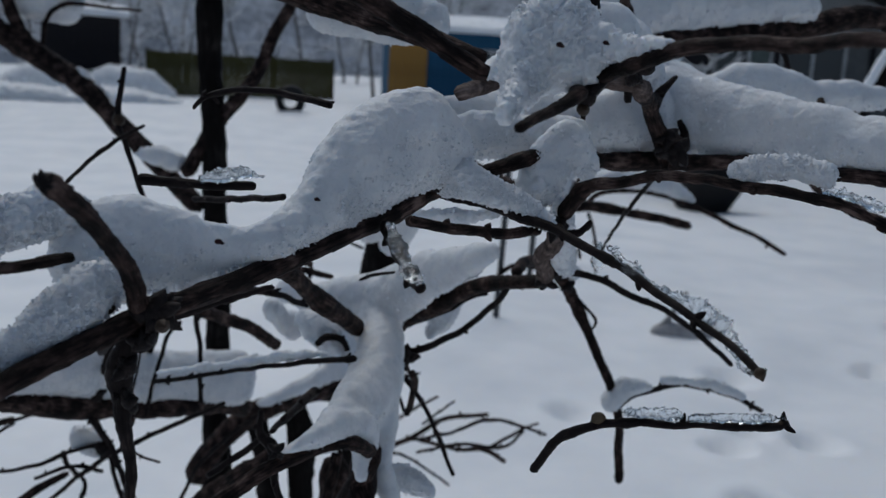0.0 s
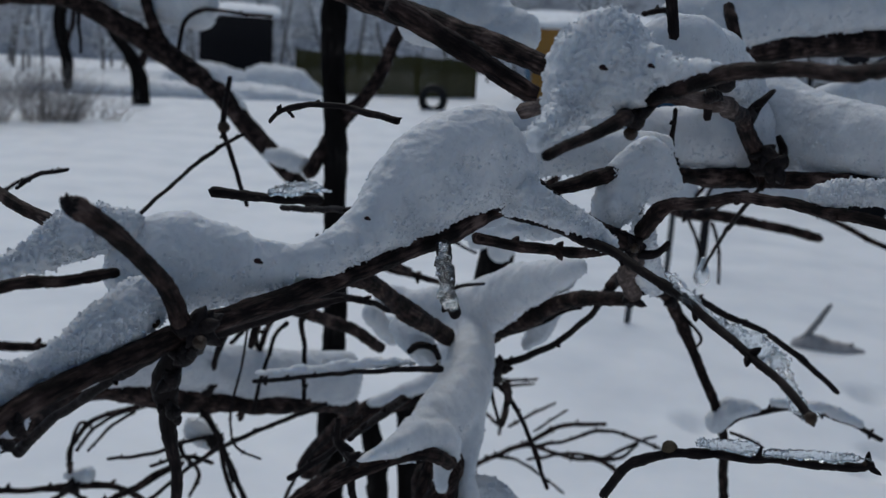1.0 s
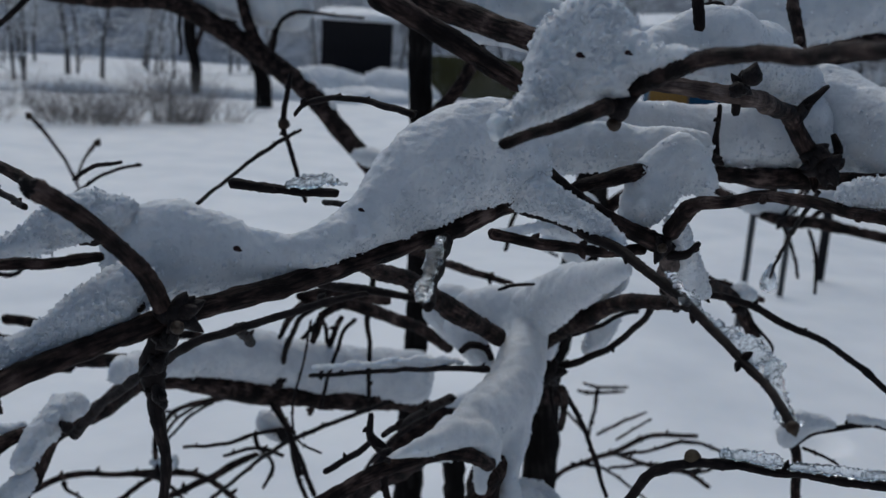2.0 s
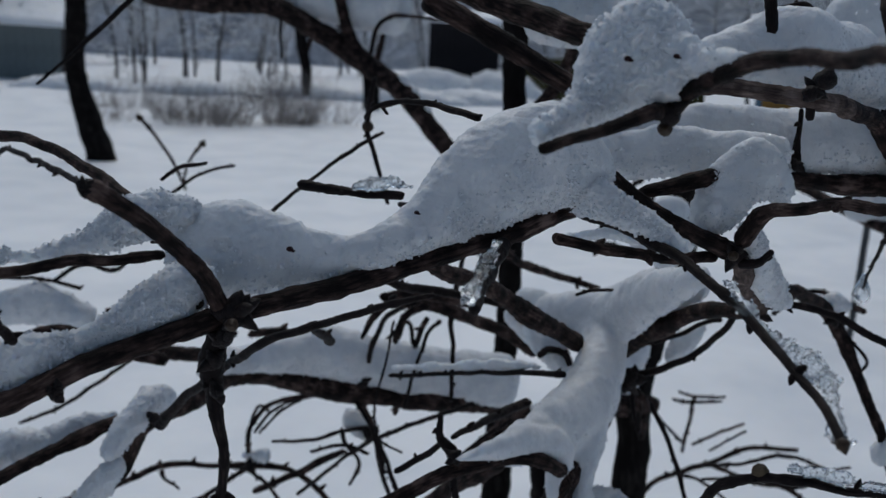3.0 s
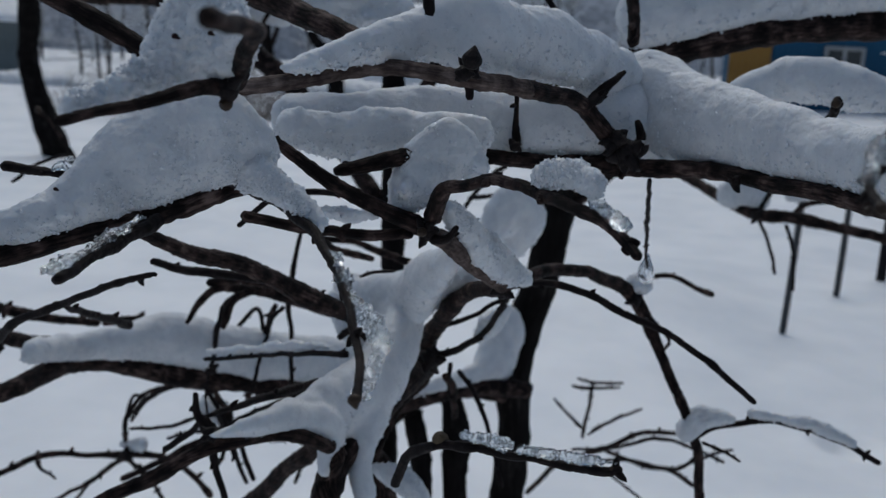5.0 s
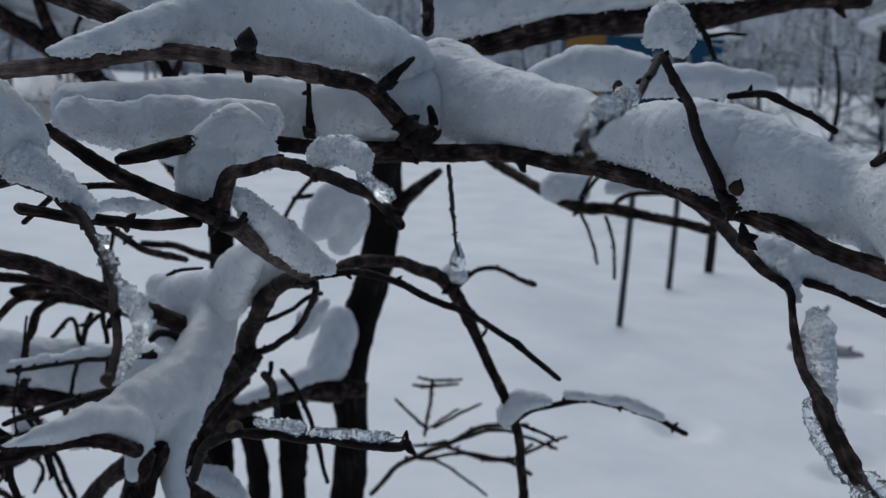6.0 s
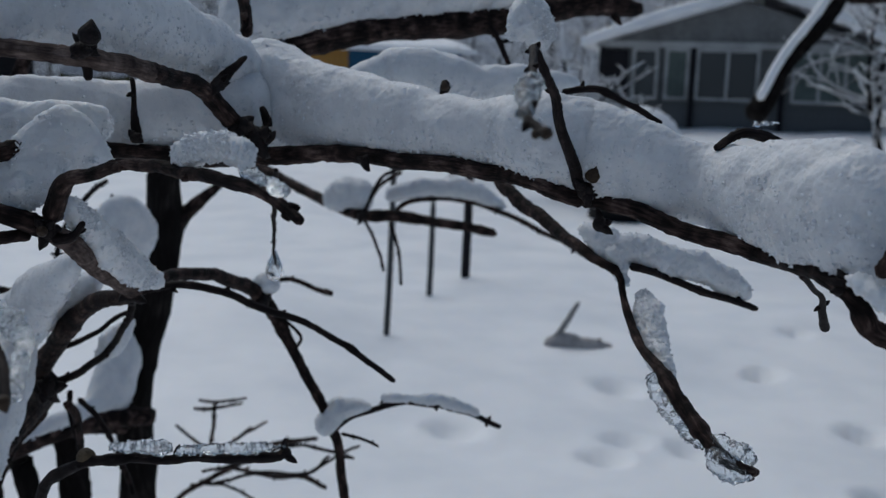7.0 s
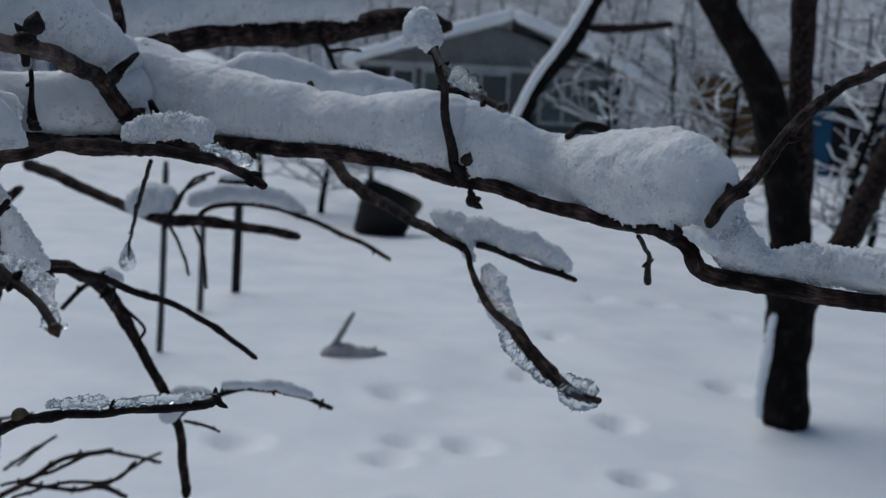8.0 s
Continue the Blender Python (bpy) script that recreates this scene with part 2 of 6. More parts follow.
def heap(name, style, points, depth, voxel, mat, grain, dense=9.0):
    """Blobs along rows of x, y, z, half height, or along several such arms, melted into one skin with a grainy surface."""
    arms = points if isinstance(points[0], list) else [points]
    points = arms[0]
    path = np.vstack([spline(arm, voxel * 1.6) for arm in arms])
    verts, faces, shapes = [], [], []
    lumps, bumps = points[0][0] * 91.7, random.Random(len(path))
    uneven = 0.45 if style in ("chunk", "ice") else 0.2
    for i, (x, y, z, h) in enumerate(path):
        h = max(h, voxel * 1.3)
        w = min(max(h * 0.75, voxel * 3.2), voxel * 17)
        d = max(h * depth, min(h, voxel * 6.5))
        t = i * voxel * 1.6 / (w * 0.8 + 0.002)
        s, s2 = uneven * noise.noise((t * 0.45, lumps, 0)), uneven * noise.noise((t * 0.4, lumps, 5))
        shapes.append((x, y + d * s2 * 0.5, z + h * s * 0.45, w, d * (1 + s2), h * (1 + s * 0.55)))
        blob(verts, faces, shapes[-1][:3], *shapes[-1][3:])
        if style in ("chunk", "pillar", "main") and bumps.random() < (0.12 if style == "main" else 0.3):
            n = Vector((bumps.uniform(-1, 1), bumps.uniform(-1, 0.6), bumps.uniform(-0.8, 1))).normalized()
            r = min(h, voxel * 9) * bumps.uniform(0.25, 0.5)
            c = Vector(shapes[-1][:3]) + Vector((n.x * w, n.y * d, n.z * h)) * 0.85
            blob(verts, faces, c, r * 1.1, r, r, 6, 8)
    ob = mesh_object(name, verts, faces, mat)
    rm = ob.modifiers.new("skin", "REMESH")
    rm.mode, rm.voxel_size, rm.use_smooth_shade = "VOXEL", voxel, True
    sm = ob.modifiers.new("settled", "SMOOTH")
    sm.factor, sm.iterations = 0.5, {"ice": 1, "fork": 16}.get(style, 7)
    for tex, amount in ((coarse, 0.007 * grain), (middle, (0.006 if style == "ice" else 0.0015 if style in ("fork", "back") else 0.0028) * grain), (fine_grain, (0.0045 if style in ("ice", "pillar", "chunk", "wet") else 0.0008 if style == "fork" else 0.0019) * grain)):
        dm = ob.modifiers.new("grain", "DISPLACE")
        dm.texture, dm.strength, dm.mid_level, dm.texture_coords = tex, amount, 0.5, "GLOBAL"
    if dense:
        settle(ob, voxel, style, dense)
    return tagged(ob, SNOW_LABELS[style], "ice" if style == "ice" else "snow", "ice on the twigs" if style == "ice" else "snow on the branches")


def snow_lump(style, points, depth, voxel):
    return heap("snow_lump", style, points, depth, voxel, snow_mat, 1.0, 42.0)


def ice_coating(style, points, depth, voxel):
    return heap("ice_coating", style, points, depth, voxel, ice_mat, 0.8, 5.0)


# ---- ground ----
def smooth01(v):
    v = min(max(v, 0.0), 1.0)
    return v * v * (3 - 2 * v)


PRINTS = [(2.94, 3.23, 0.1), (3.02, 4.1, 0.1), (3.66, 4.76, 0.1), (4.88, 5.93, 0.11), (5.14, 5.52, 0.12), (5.39, 5.04, 0.11), (2.13, 3.17, 0.12), (2.54, 2.6, 0.1),
          (1.92, 3.3, 0.11), (1.74, 3.12, 0.1), (1.27, 3.5, 0.12), (3.93, 3.55, 0.13), (2.2, 4.0, 0.13), (1.6, 2.6, 0.11)]


def ground_height(x, y):
    r = math.hypot(x, y)
    z = smooth01((r - 11) / 13) * (0.5 + 0.022 * min(max(x, -15), 22)) + 0.35 * smooth01((r - 24) / 40)
    z += 0.05 * noise.noise((x * 0.45, y * 0.45, 0)) * smooth01(r / 4) + 0.045 * noise.noise((x * 1.1, y * 1.1, 9)) * smooth01((r - 2) / 3) + 0.012 * noise.noise((x * 2.6, y * 2.6, 4))
    z += 0.2 * math.exp(-((x - 0.35) ** 2 / 0.9 + (y - 5.3) ** 2 / 1.1))
    for px, py, pr in PRINTS:
        if abs(x - px) > 0.3 or abs(y - py) > 0.3:
            continue
        q = math.hypot(x - px, y - py) / pr
        if q < 2:
            z -= (0.09 if px > 2.4 else 0.045) * (1 - smooth01((q - 0.45) / 0.6)) - 0.012 * math.exp(-((q - 1.35) / 0.3) ** 2)
    return z


radii = [0.0] + [0.25 * 1.013 ** k for k in range(1, 275)]
radii += [radii[-1] * 1.03 ** k for k in range(1, 116)]
radii = [r for r in radii if r < 260] + [260, 420, 900, 2500]
sides = 600
verts, faces = [(0, 0, ground_height(0, 0))], []
for r in radii[1:]:
    for k in range(sides):
        a = 2 * math.pi * k / sides
        verts.append((r * math.cos(a), r * math.sin(a), ground_height(r * math.cos(a), r * math.sin(a))))
for k in range(sides):
    faces.append((0, 1 + k, 1 + (k + 1) % sides))
for i in range(len(radii) - 2):
    for k in range(sides):
        o = 1 + i * sides
        faces.append((o + k, o + sides + k, o + sides + (k + 1) % sides, o + (k + 1) % sides))
tagged(mesh_object("ground", verts, faces, ground_snow), "smooth deep snow with a few footprints", "ground", kind="structure")


# ---- the shrub ----
shrub = thing("snowy_shrub", (0.2, 1.68, 0.0), "bare brown shrub, wet bark, branches loaded with snow", "shrub")
limb("branch", shrub, [(-0.1825, 0.25, 1.1563, 0.005), (-0.1584, 0.27, 1.1705, 0.0051), (-0.1365, 0.2919, 1.1797, 0.005), (-0.1081, 0.3169, 1.1898, 0.0052), (-0.0788, 0.34, 1.1996, 0.0056), (-0.049, 0.3683, 1.207, 0.0056), (-0.0161, 0.3968, 1.2165, 0.0058), (0.0251, 0.4294, 1.2292, 0.0057), (0.0524, 0.45, 1.239, 0.0064), (0.076, 0.474, 1.2505, 0.006)])
limb("twig", shrub, [(0.0762, 0.474, 1.2479, 0.0044), (0.1049, 0.45, 1.2418, 0.0034), (0.1296, 0.4216, 1.2355, 0.003), (0.1517, 0.39, 1.2259, 0.0025), (0.1708, 0.354, 1.2138, 0.0023), (0.1844, 0.3176, 1.2023, 0.002), (0.1916, 0.285, 1.193, 0.002)])
limb("branch", shrub, [(-0.0788, 0.34, 1.201, 0.0047), (-0.0827, 0.3165, 1.2292, 0.0041), (-0.0937, 0.2851, 1.2563, 0.0039), (-0.1046, 0.259, 1.2704, 0.0043)])
limb("branch", shrub, [(-0.1499, 0.4200, 1.2240, 0.0037), (-0.1800, 0.4450, 1.2325, 0.0039), (-0.2146, 0.4700, 1.2410, 0.0037), (-0.2530, 0.4950, 1.2512, 0.0037), (-0.2840, 0.5100, 1.2579, 0.0036), (-0.3124, 0.5250, 1.2589, 0.0037), (-0.3424, 0.5400, 1.2546, 0.0042), (-0.3707, 0.5500, 1.2440, 0.0037), (-0.4054, 0.5600, 1.2295, 0.0036)])
limb("twig", shrub, [(-0.2597, 0.5600, 1.2102, 0.0024), (-0.3220, 0.6200, 1.2154, 0.0026), (-0.3874, 0.6800, 1.2178, 0.0026), (-0.4426, 0.7300, 1.2185, 0.0027), (-0.4868, 0.7700, 1.2183, 0.0026), (-0.5121, 0.7900, 1.2068, 0.0024)])
limb("twig", shrub, [(-0.0834, 0.345, 1.195, 0.0038), (-0.0893, 0.3476, 1.1761, 0.0053), (-0.0885, 0.3499, 1.1593, 0.0044), (-0.086, 0.3542, 1.1263, 0.0027), (-0.0887, 0.36, 1.0792, 0.0026), (-0.0895, 0.364, 1.03, 0.0025), (-0.088, 0.367, 0.98, 0.0022)])
limb("branch", shrub, [(-0.1901, 0.29, 1.2183, 0.0026), (-0.1772, 0.2964, 1.2201, 0.0027), (-0.1439, 0.3126, 1.2266, 0.0027), (-0.1064, 0.33, 1.231, 0.0025)])
limb("twig", shrub, [(0.0418, 0.43, 1.233, 0.0042), (0.0401, 0.3817, 1.2261, 0.0033), (0.0417, 0.32, 1.2208, 0.0025)])
limb("twig", shrub, [(-0.3039, 0.72, 0.9747, 0.0051), (-0.2512, 0.6745, 1.0301, 0.0039), (-0.1622, 0.6, 1.1036, 0.0034), (-0.1047, 0.5765, 1.1335, 0.0029), (-0.044, 0.55, 1.1614, 0.0024), (-0.0166, 0.55, 1.1686, 0.0017)])
limb("branch", shrub, [(-0.3977, 0.7, 0.8626, 0.0104), (-0.3629, 0.76, 0.9096, 0.0103), (-0.3686, 0.8296, 0.9243, 0.0104), (-0.3554, 0.9, 0.9292, 0.011), (-0.3634, 1.03, 0.9202, 0.0149), (-0.3143, 1.085, 0.9102, 0.0176), (-0.2508, 1.15, 0.881, 0.0176), (-0.1754, 1.2, 0.8585, 0.0166), (-0.104, 1.25, 0.8432, 0.0155), (-0.0366, 1.35, 0.7981, 0.0148)])
limb("branch", shrub, [(0.063, 0.93, 0.888, 0.0162), (0.0703, 0.9379, 0.8419, 0.0199), (0.0802, 0.95, 0.7683, 0.0216)])
limb("branch", shrub, [(-0.4478, 0.6, 0.9272, 0.006), (-0.4289, 0.62, 0.9368, 0.0061), (-0.4057, 0.6688, 0.9467, 0.0063), (-0.3769, 0.7169, 0.9577, 0.0061), (-0.3537, 0.75, 0.9653, 0.0062), (-0.3327, 0.78, 0.9673, 0.0064)])
limb("twig", shrub, [(-0.7713, 1.2, 0.7433, 0.0026), (-0.6924, 1.2, 0.7844, 0.003), (-0.5745, 1.2, 0.8751, 0.0029)])
limb("twig", shrub, [(-0.1236, 0.22, 1.2432, 0.0016), (-0.1455, 0.2597, 1.2123, 0.002), (-0.151, 0.28, 1.1981, 0.0026)])
limb("twig", shrub, [(-0.0995, 0.501, 1.2436, 0.0028), (-0.066, 0.5005, 1.2434, 0.0027), (-0.0308, 0.5, 1.2428, 0.0027)])
limb("twig", shrub, [(-0.0703, 0.548, 1.2857, 0.0013), (-0.0624, 0.542, 1.2939, 0.0016), (-0.0426, 0.5316, 1.2992, 0.0019), (-0.0149, 0.5167, 1.2987, 0.0021), (0.0136, 0.5, 1.2937, 0.0023)])
limb("twig", shrub, [(-0.0595, 0.548, 1.2951, 0.0013), (-0.0544, 0.545, 1.29, 0.001)])
limb("twig", shrub, [(-0.1556, 0.9, 1.3054, 0.0023), (-0.162, 0.9, 1.2631, 0.003), (-0.1559, 0.9, 1.2352, 0.0026), (-0.1364, 0.9, 1.1758, 0.0023)])
limb("twig", shrub, [(-0.2163, 0.75, 1.1759, 0.0021), (-0.1921, 0.8016, 1.2053, 0.0018), (-0.1634, 0.85, 1.2335, 0.0022), (-0.1317, 0.85, 1.2542, 0.0016)])
limb("twig", shrub, [(-0.9203, 2.1, 0.9838, 0.0032), (-0.9668, 2.1, 1.0691, 0.0038), (-1.0353, 2.1, 1.1453, 0.0044)])
limb("twig", shrub, [(-0.976, 2.2, 0.9893, 0.0033), (-0.9543, 2.2, 1.0485, 0.0033), (-0.9218, 2.2, 1.091, 0.0046)])
limb("twig", shrub, [(-0.4697, 1.09, 1.1372, 0.0022), (-0.4264, 1.09, 1.1671, 0.0021), (-0.3836, 1.09, 1.1797, 0.0021)])
limb("branch", shrub, [(0.0053, 0.36, 1.3543, 0.0053), (0.032, 0.3637, 1.3396, 0.0053), (0.0559, 0.3669, 1.3293, 0.005), (0.0786, 0.37, 1.318, 0.0048)])
limb("branch", shrub, [(-0.0815, 0.72, 1.4027, 0.0112), (-0.0176, 0.6886, 1.373, 0.0106), (0.0303, 0.6646, 1.3597, 0.0102), (0.0575, 0.65, 1.3511, 0.0092), (0.0958, 0.6252, 1.3406, 0.0081), (0.1311, 0.6, 1.3291, 0.007)])
limb("branch", shrub, [(0.0709, 0.276, 1.2968, 0.0022), (0.0894, 0.2992, 1.3031, 0.0025), (0.1076, 0.32, 1.3093, 0.0034), (0.116, 0.344, 1.3128, 0.004), (0.1304, 0.32, 1.3233, 0.0038), (0.1426, 0.293, 1.3322, 0.0035), (0.1538, 0.27, 1.3343, 0.003), (0.164, 0.24, 1.3346, 0.0029), (0.1711, 0.2, 1.3353, 0.0028), (0.1752, 0.17, 1.3374, 0.0025)])
limb("branch", shrub, [(0.0795, 0.45, 1.3046, 0.0044), (0.1017, 0.4803, 1.3119, 0.0049), (0.1355, 0.52, 1.3187, 0.0052), (0.1712, 0.51, 1.3192, 0.005), (0.2052, 0.5, 1.3171, 0.0055), (0.2330, 0.5553, 1.3128, 0.0056), (0.2430, 0.5753, 1.3105, 0.0046)], pale_bark)
limb("branch", shrub, [(0.2260, 0.541, 1.3140, 0.0030), (0.2330, 0.555, 1.3128, 0.0052), (0.2500, 0.589, 1.3080, 0.0060), (0.2684, 0.62, 1.2998, 0.0062), (0.2876, 0.643, 1.2801, 0.0068), (0.3008, 0.66, 1.2633, 0.0077)])
limb("twig", shrub, [(0.2681, 0.615, 1.2992, 0.0036), (0.2756, 0.63, 1.3085, 0.0047), (0.2825, 0.6328, 1.316, 0.0034), (0.2939, 0.637, 1.3256, 0.002)])
limb("twig", shrub, [(0.3016, 0.645, 1.2681, 0.0045), (0.3074, 0.645, 1.2783, 0.0038), (0.3056, 0.65, 1.2911, 0.0027)])
limb("twig", shrub, [(0.2989, 0.66, 1.2632, 0.0049), (0.2978, 0.65, 1.2484, 0.0024)])
limb("twig", shrub, [(0.2182, 0.63, 1.3075, 0.0017), (0.2186, 0.6353, 1.2872, 0.0021), (0.2196, 0.64, 1.2686, 0.0042)])
limb("twig", shrub, [(0.2, 0.5, 1.32, 0.0034), (0.2024, 0.5, 1.3054, 0.0025)])
limb("branch", shrub, [(0.1546, 0.58, 1.2678, 0.0047), (0.1916, 0.62, 1.2611, 0.0054), (0.2511, 0.66, 1.2556, 0.0062), (0.301, 0.67, 1.255, 0.0071), (0.3654, 0.63, 1.2587, 0.0061), (0.4105, 0.56, 1.2613, 0.0055), (0.439, 0.52, 1.2589, 0.0052), (0.4635, 0.48, 1.2528, 0.0055), (0.4794, 0.465, 1.2485, 0.0054)])
limb("branch", shrub, [(0.4815, 0.475, 1.2458, 0.006), (0.5185, 0.4247, 1.2351, 0.005), (0.5474, 0.38, 1.2279, 0.0049), (0.538, 0.301, 1.2242, 0.0046), (0.5444, 0.2893, 1.2074, 0.0052), (0.5687, 0.2726, 1.2011, 0.0055), (0.5872, 0.26, 1.2003, 0.0052), (0.6182, 0.22, 1.1972, 0.005), (0.6252, 0.18, 1.1968, 0.0047)])
limb("twig", shrub, [(0.5312, 0.272, 1.2359, 0.0027), (0.5465, 0.276, 1.2476, 0.0038), (0.5828, 0.29, 1.2675, 0.004), (0.638, 0.305, 1.3034, 0.0039), (0.6873, 0.318, 1.3243, 0.0038), (0.7388, 0.33, 1.3403, 0.004), (0.832, 0.35, 1.3721, 0.0044)])
limb("branch", shrub, [(0.1127, 0.535, 1.2524, 0.0039), (0.1376, 0.5426, 1.2613, 0.0056), (0.1627, 0.55, 1.2682, 0.0056)])
limb("branch", shrub, [(0.0849, 0.496, 1.2762, 0.0031), (0.1116, 0.5133, 1.2516, 0.0048), (0.1404, 0.529, 1.2339, 0.0052), (0.1739, 0.546, 1.2161, 0.0066)])
limb("branch", shrub, [(0.1751, 0.546, 1.2153, 0.0058), (0.1936, 0.6216, 1.1831, 0.0069), (0.2127, 0.69, 1.1482, 0.0076)], pale_bark)
limb("branch", shrub, [(0.214, 0.69, 1.1493, 0.0059), (0.1631, 0.8, 1.1089, 0.0078), (0.1162, 0.95, 1.0289, 0.0104), (0.0986, 1.02, 0.9692, 0.0137)])
limb("twig", shrub, [(0.1270, 0.9000, 1.0208, 0.0040), (0.1610, 0.8700, 1.0410, 0.0036), (0.1900, 0.8300, 1.0745, 0.0031), (0.2024, 0.8000, 1.1024, 0.0030), (0.2077, 0.7800, 1.1260, 0.0029)])
limb("twig", shrub, [(0.1407, 1.02, 0.9674, 0.0031), (0.1652, 1.0015, 0.942, 0.003), (0.1866, 0.9784, 0.9056, 0.0026), (0.205, 0.95, 0.8593, 0.0025)])
limb("twig", shrub, [(0.0641, 0.5, 1.2262, 0.0035), (0.0945, 0.5146, 1.2183, 0.0035), (0.1289, 0.5303, 1.2146, 0.0036), (0.1639, 0.546, 1.2131, 0.0039)])
limb("twig", shrub, [(0.1765, 0.54, 1.2277, 0.0062), (0.1872, 0.5197, 1.2461, 0.0045), (0.208, 0.4944, 1.2571, 0.0037), (0.2273, 0.47, 1.2622, 0.0035), (0.2479, 0.4379, 1.2626, 0.0035), (0.2683, 0.4, 1.2612, 0.0033), (0.2869, 0.3773, 1.2598, 0.0033), (0.301, 0.351, 1.2482, 0.0023)])
limb("twig", shrub, [(0.1777, 0.54, 1.2129, 0.0037), (0.1889, 0.5349, 1.215, 0.0028), (0.1956, 0.53, 1.2238, 0.0015)])
limb("twig", shrub, [(0.3224, 0.72, 1.2413, 0.0019), (0.3278, 0.7943, 1.1988, 0.0021), (0.3318, 0.8473, 1.1645, 0.0016), (0.3371, 0.89, 1.1345, 0.0013)])
limb("twig", shrub, [(0.2126, 0.72, 1.1424, 0.0031), (0.244, 0.7239, 1.1482, 0.0032), (0.2762, 0.7277, 1.143, 0.0032), (0.314, 0.7325, 1.1255, 0.0032), (0.3529, 0.7371, 1.11, 0.0029), (0.3882, 0.7417, 1.0865, 0.0029), (0.4291, 0.747, 1.0549, 0.0025)])
limb("branch", shrub, [(0.2197, 0.8, 1.1291, 0.0056), (0.2421, 0.8461, 1.1331, 0.006), (0.284, 0.9121, 1.1188, 0.0064), (0.33, 0.98, 1.0844, 0.0081), (0.3659, 0.98, 1.0219, 0.0058), (0.3998, 0.98, 0.9564, 0.0059), (0.4185, 0.988, 0.9063, 0.0054), (0.4295, 1.0, 0.825, 0.0055)])
limb("twig", shrub, [(0.3332, 0.98, 1.0794, 0.0022), (0.3716, 0.98, 1.0414, 0.0018), (0.3659, 0.98, 1.0219, 0.0015)])
limb("twig", shrub, [(0.4071, 0.98, 0.9297, 0.0037), (0.4326, 0.982, 0.9423, 0.0033), (0.478, 0.9852, 0.9559, 0.0034), (0.5452, 0.9895, 0.9476, 0.0034), (0.612, 0.994, 0.9196, 0.0031)])
limb("twig", shrub, [(0.4201, 0.98, 0.9263, 0.0019), (0.4398, 0.98, 0.9194, 0.0019), (0.4631, 0.98, 0.9078, 0.0015)])
limb("twig", shrub, [(0.165, 0.52, 1.0478, 0.0033), (0.1751, 0.5049, 1.0757, 0.0032), (0.1942, 0.491, 1.0909, 0.0031), (0.2133, 0.4829, 1.0964, 0.0028), (0.2536, 0.4655, 1.1007, 0.0027), (0.2952, 0.4466, 1.1057, 0.0029), (0.3066, 0.441, 1.1111, 0.0024)])
limb("branch", shrub, [(0.2795, 1.0, 1.3276, 0.0123), (0.3574, 1.0, 1.3475, 0.0141), (0.4253, 1.0101, 1.3651, 0.0149), (0.4889, 1.0192, 1.3774, 0.0151), (0.5677, 1.03, 1.3882, 0.0153), (0.6551, 1.0402, 1.4053, 0.015), (0.7386, 1.0496, 1.4162, 0.0146), (0.7889, 1.055, 1.4176, 0.0086)])
limb("twig", shrub, [(0.746, 1.05, 1.4114, 0.0053), (0.7612, 1.05, 1.3961, 0.0019)])
limb("twig", shrub, [(0.5749, 1.02, 1.3998, 0.0037), (0.5927, 1.02, 1.3758, 0.0033), (0.6112, 1.02, 1.3418, 0.003)])
limb("twig", shrub, [(0.5998, 1.02, 1.3667, 0.0026), (0.6234, 1.02, 1.371, 0.0019), (0.6439, 1.02, 1.3707, 0.0015)])
limb("twig", shrub, [(0.2994, 0.78, 1.3965, 0.0052), (0.299, 0.74, 1.3463, 0.0047)])
limb("twig", shrub, [(0.478, 0.467, 1.2525, 0.0039), (0.4634, 0.4519, 1.2715, 0.0035), (0.4445, 0.4282, 1.3, 0.0028), (0.4286, 0.4092, 1.32, 0.0024), (0.4203, 0.4, 1.3285, 0.0021), (0.4095, 0.37, 1.3196, 0.002), (0.3923, 0.32, 1.3068, 0.0016), (0.3727, 0.27, 1.301, 0.0014), (0.3642, 0.245, 1.2965, 0.0014), (0.3637, 0.227, 1.2925, 0.0017)])
limb("twig", shrub, [(0.4492, 0.71, 1.296, 0.0031), (0.4483, 0.69, 1.3055, 0.0034), (0.4484, 0.682, 1.3152, 0.0033)])
limb("twig", shrub, [(0.2081, 0.72, 1.3789, 0.0023), (0.2258, 0.7113, 1.3835, 0.0026), (0.2412, 0.7, 1.3643, 0.0022)])
limb("twig", shrub, [(0.499, 0.56, 1.3094, 0.0022), (0.521, 0.557, 1.3114, 0.0025), (0.54, 0.5543, 1.3048, 0.0022), (0.5688, 0.55, 1.29, 0.0022)])
limb("twig", shrub, [(0.5359, 0.42, 1.2799, 0.0021), (0.551, 0.42, 1.2877, 0.0029), (0.5651, 0.42, 1.2881, 0.003), (0.5819, 0.42, 1.2815, 0.0022)])
limb("branch", shrub, [(0.5450, 0.8700, 1.2467, 0.0068), (0.5416, 0.8, 1.2201, 0.0066), (0.5494, 0.7202, 1.2038, 0.0058), (0.5501, 0.62, 1.1882, 0.004), (0.5657, 0.6000, 1.1782, 0.0030), (0.5690, 0.5920, 1.1625, 0.0027), (0.5620, 0.5600, 1.1444, 0.0028), (0.5573, 0.5250, 1.1323, 0.0035), (0.5568, 0.4950, 1.1252, 0.0044), (0.5588, 0.4700, 1.1110, 0.0054), (0.5598, 0.4400, 1.1001, 0.0045), (0.5643, 0.4200, 1.0960, 0.0037), (0.5699, 0.4050, 1.0960, 0.0026)])
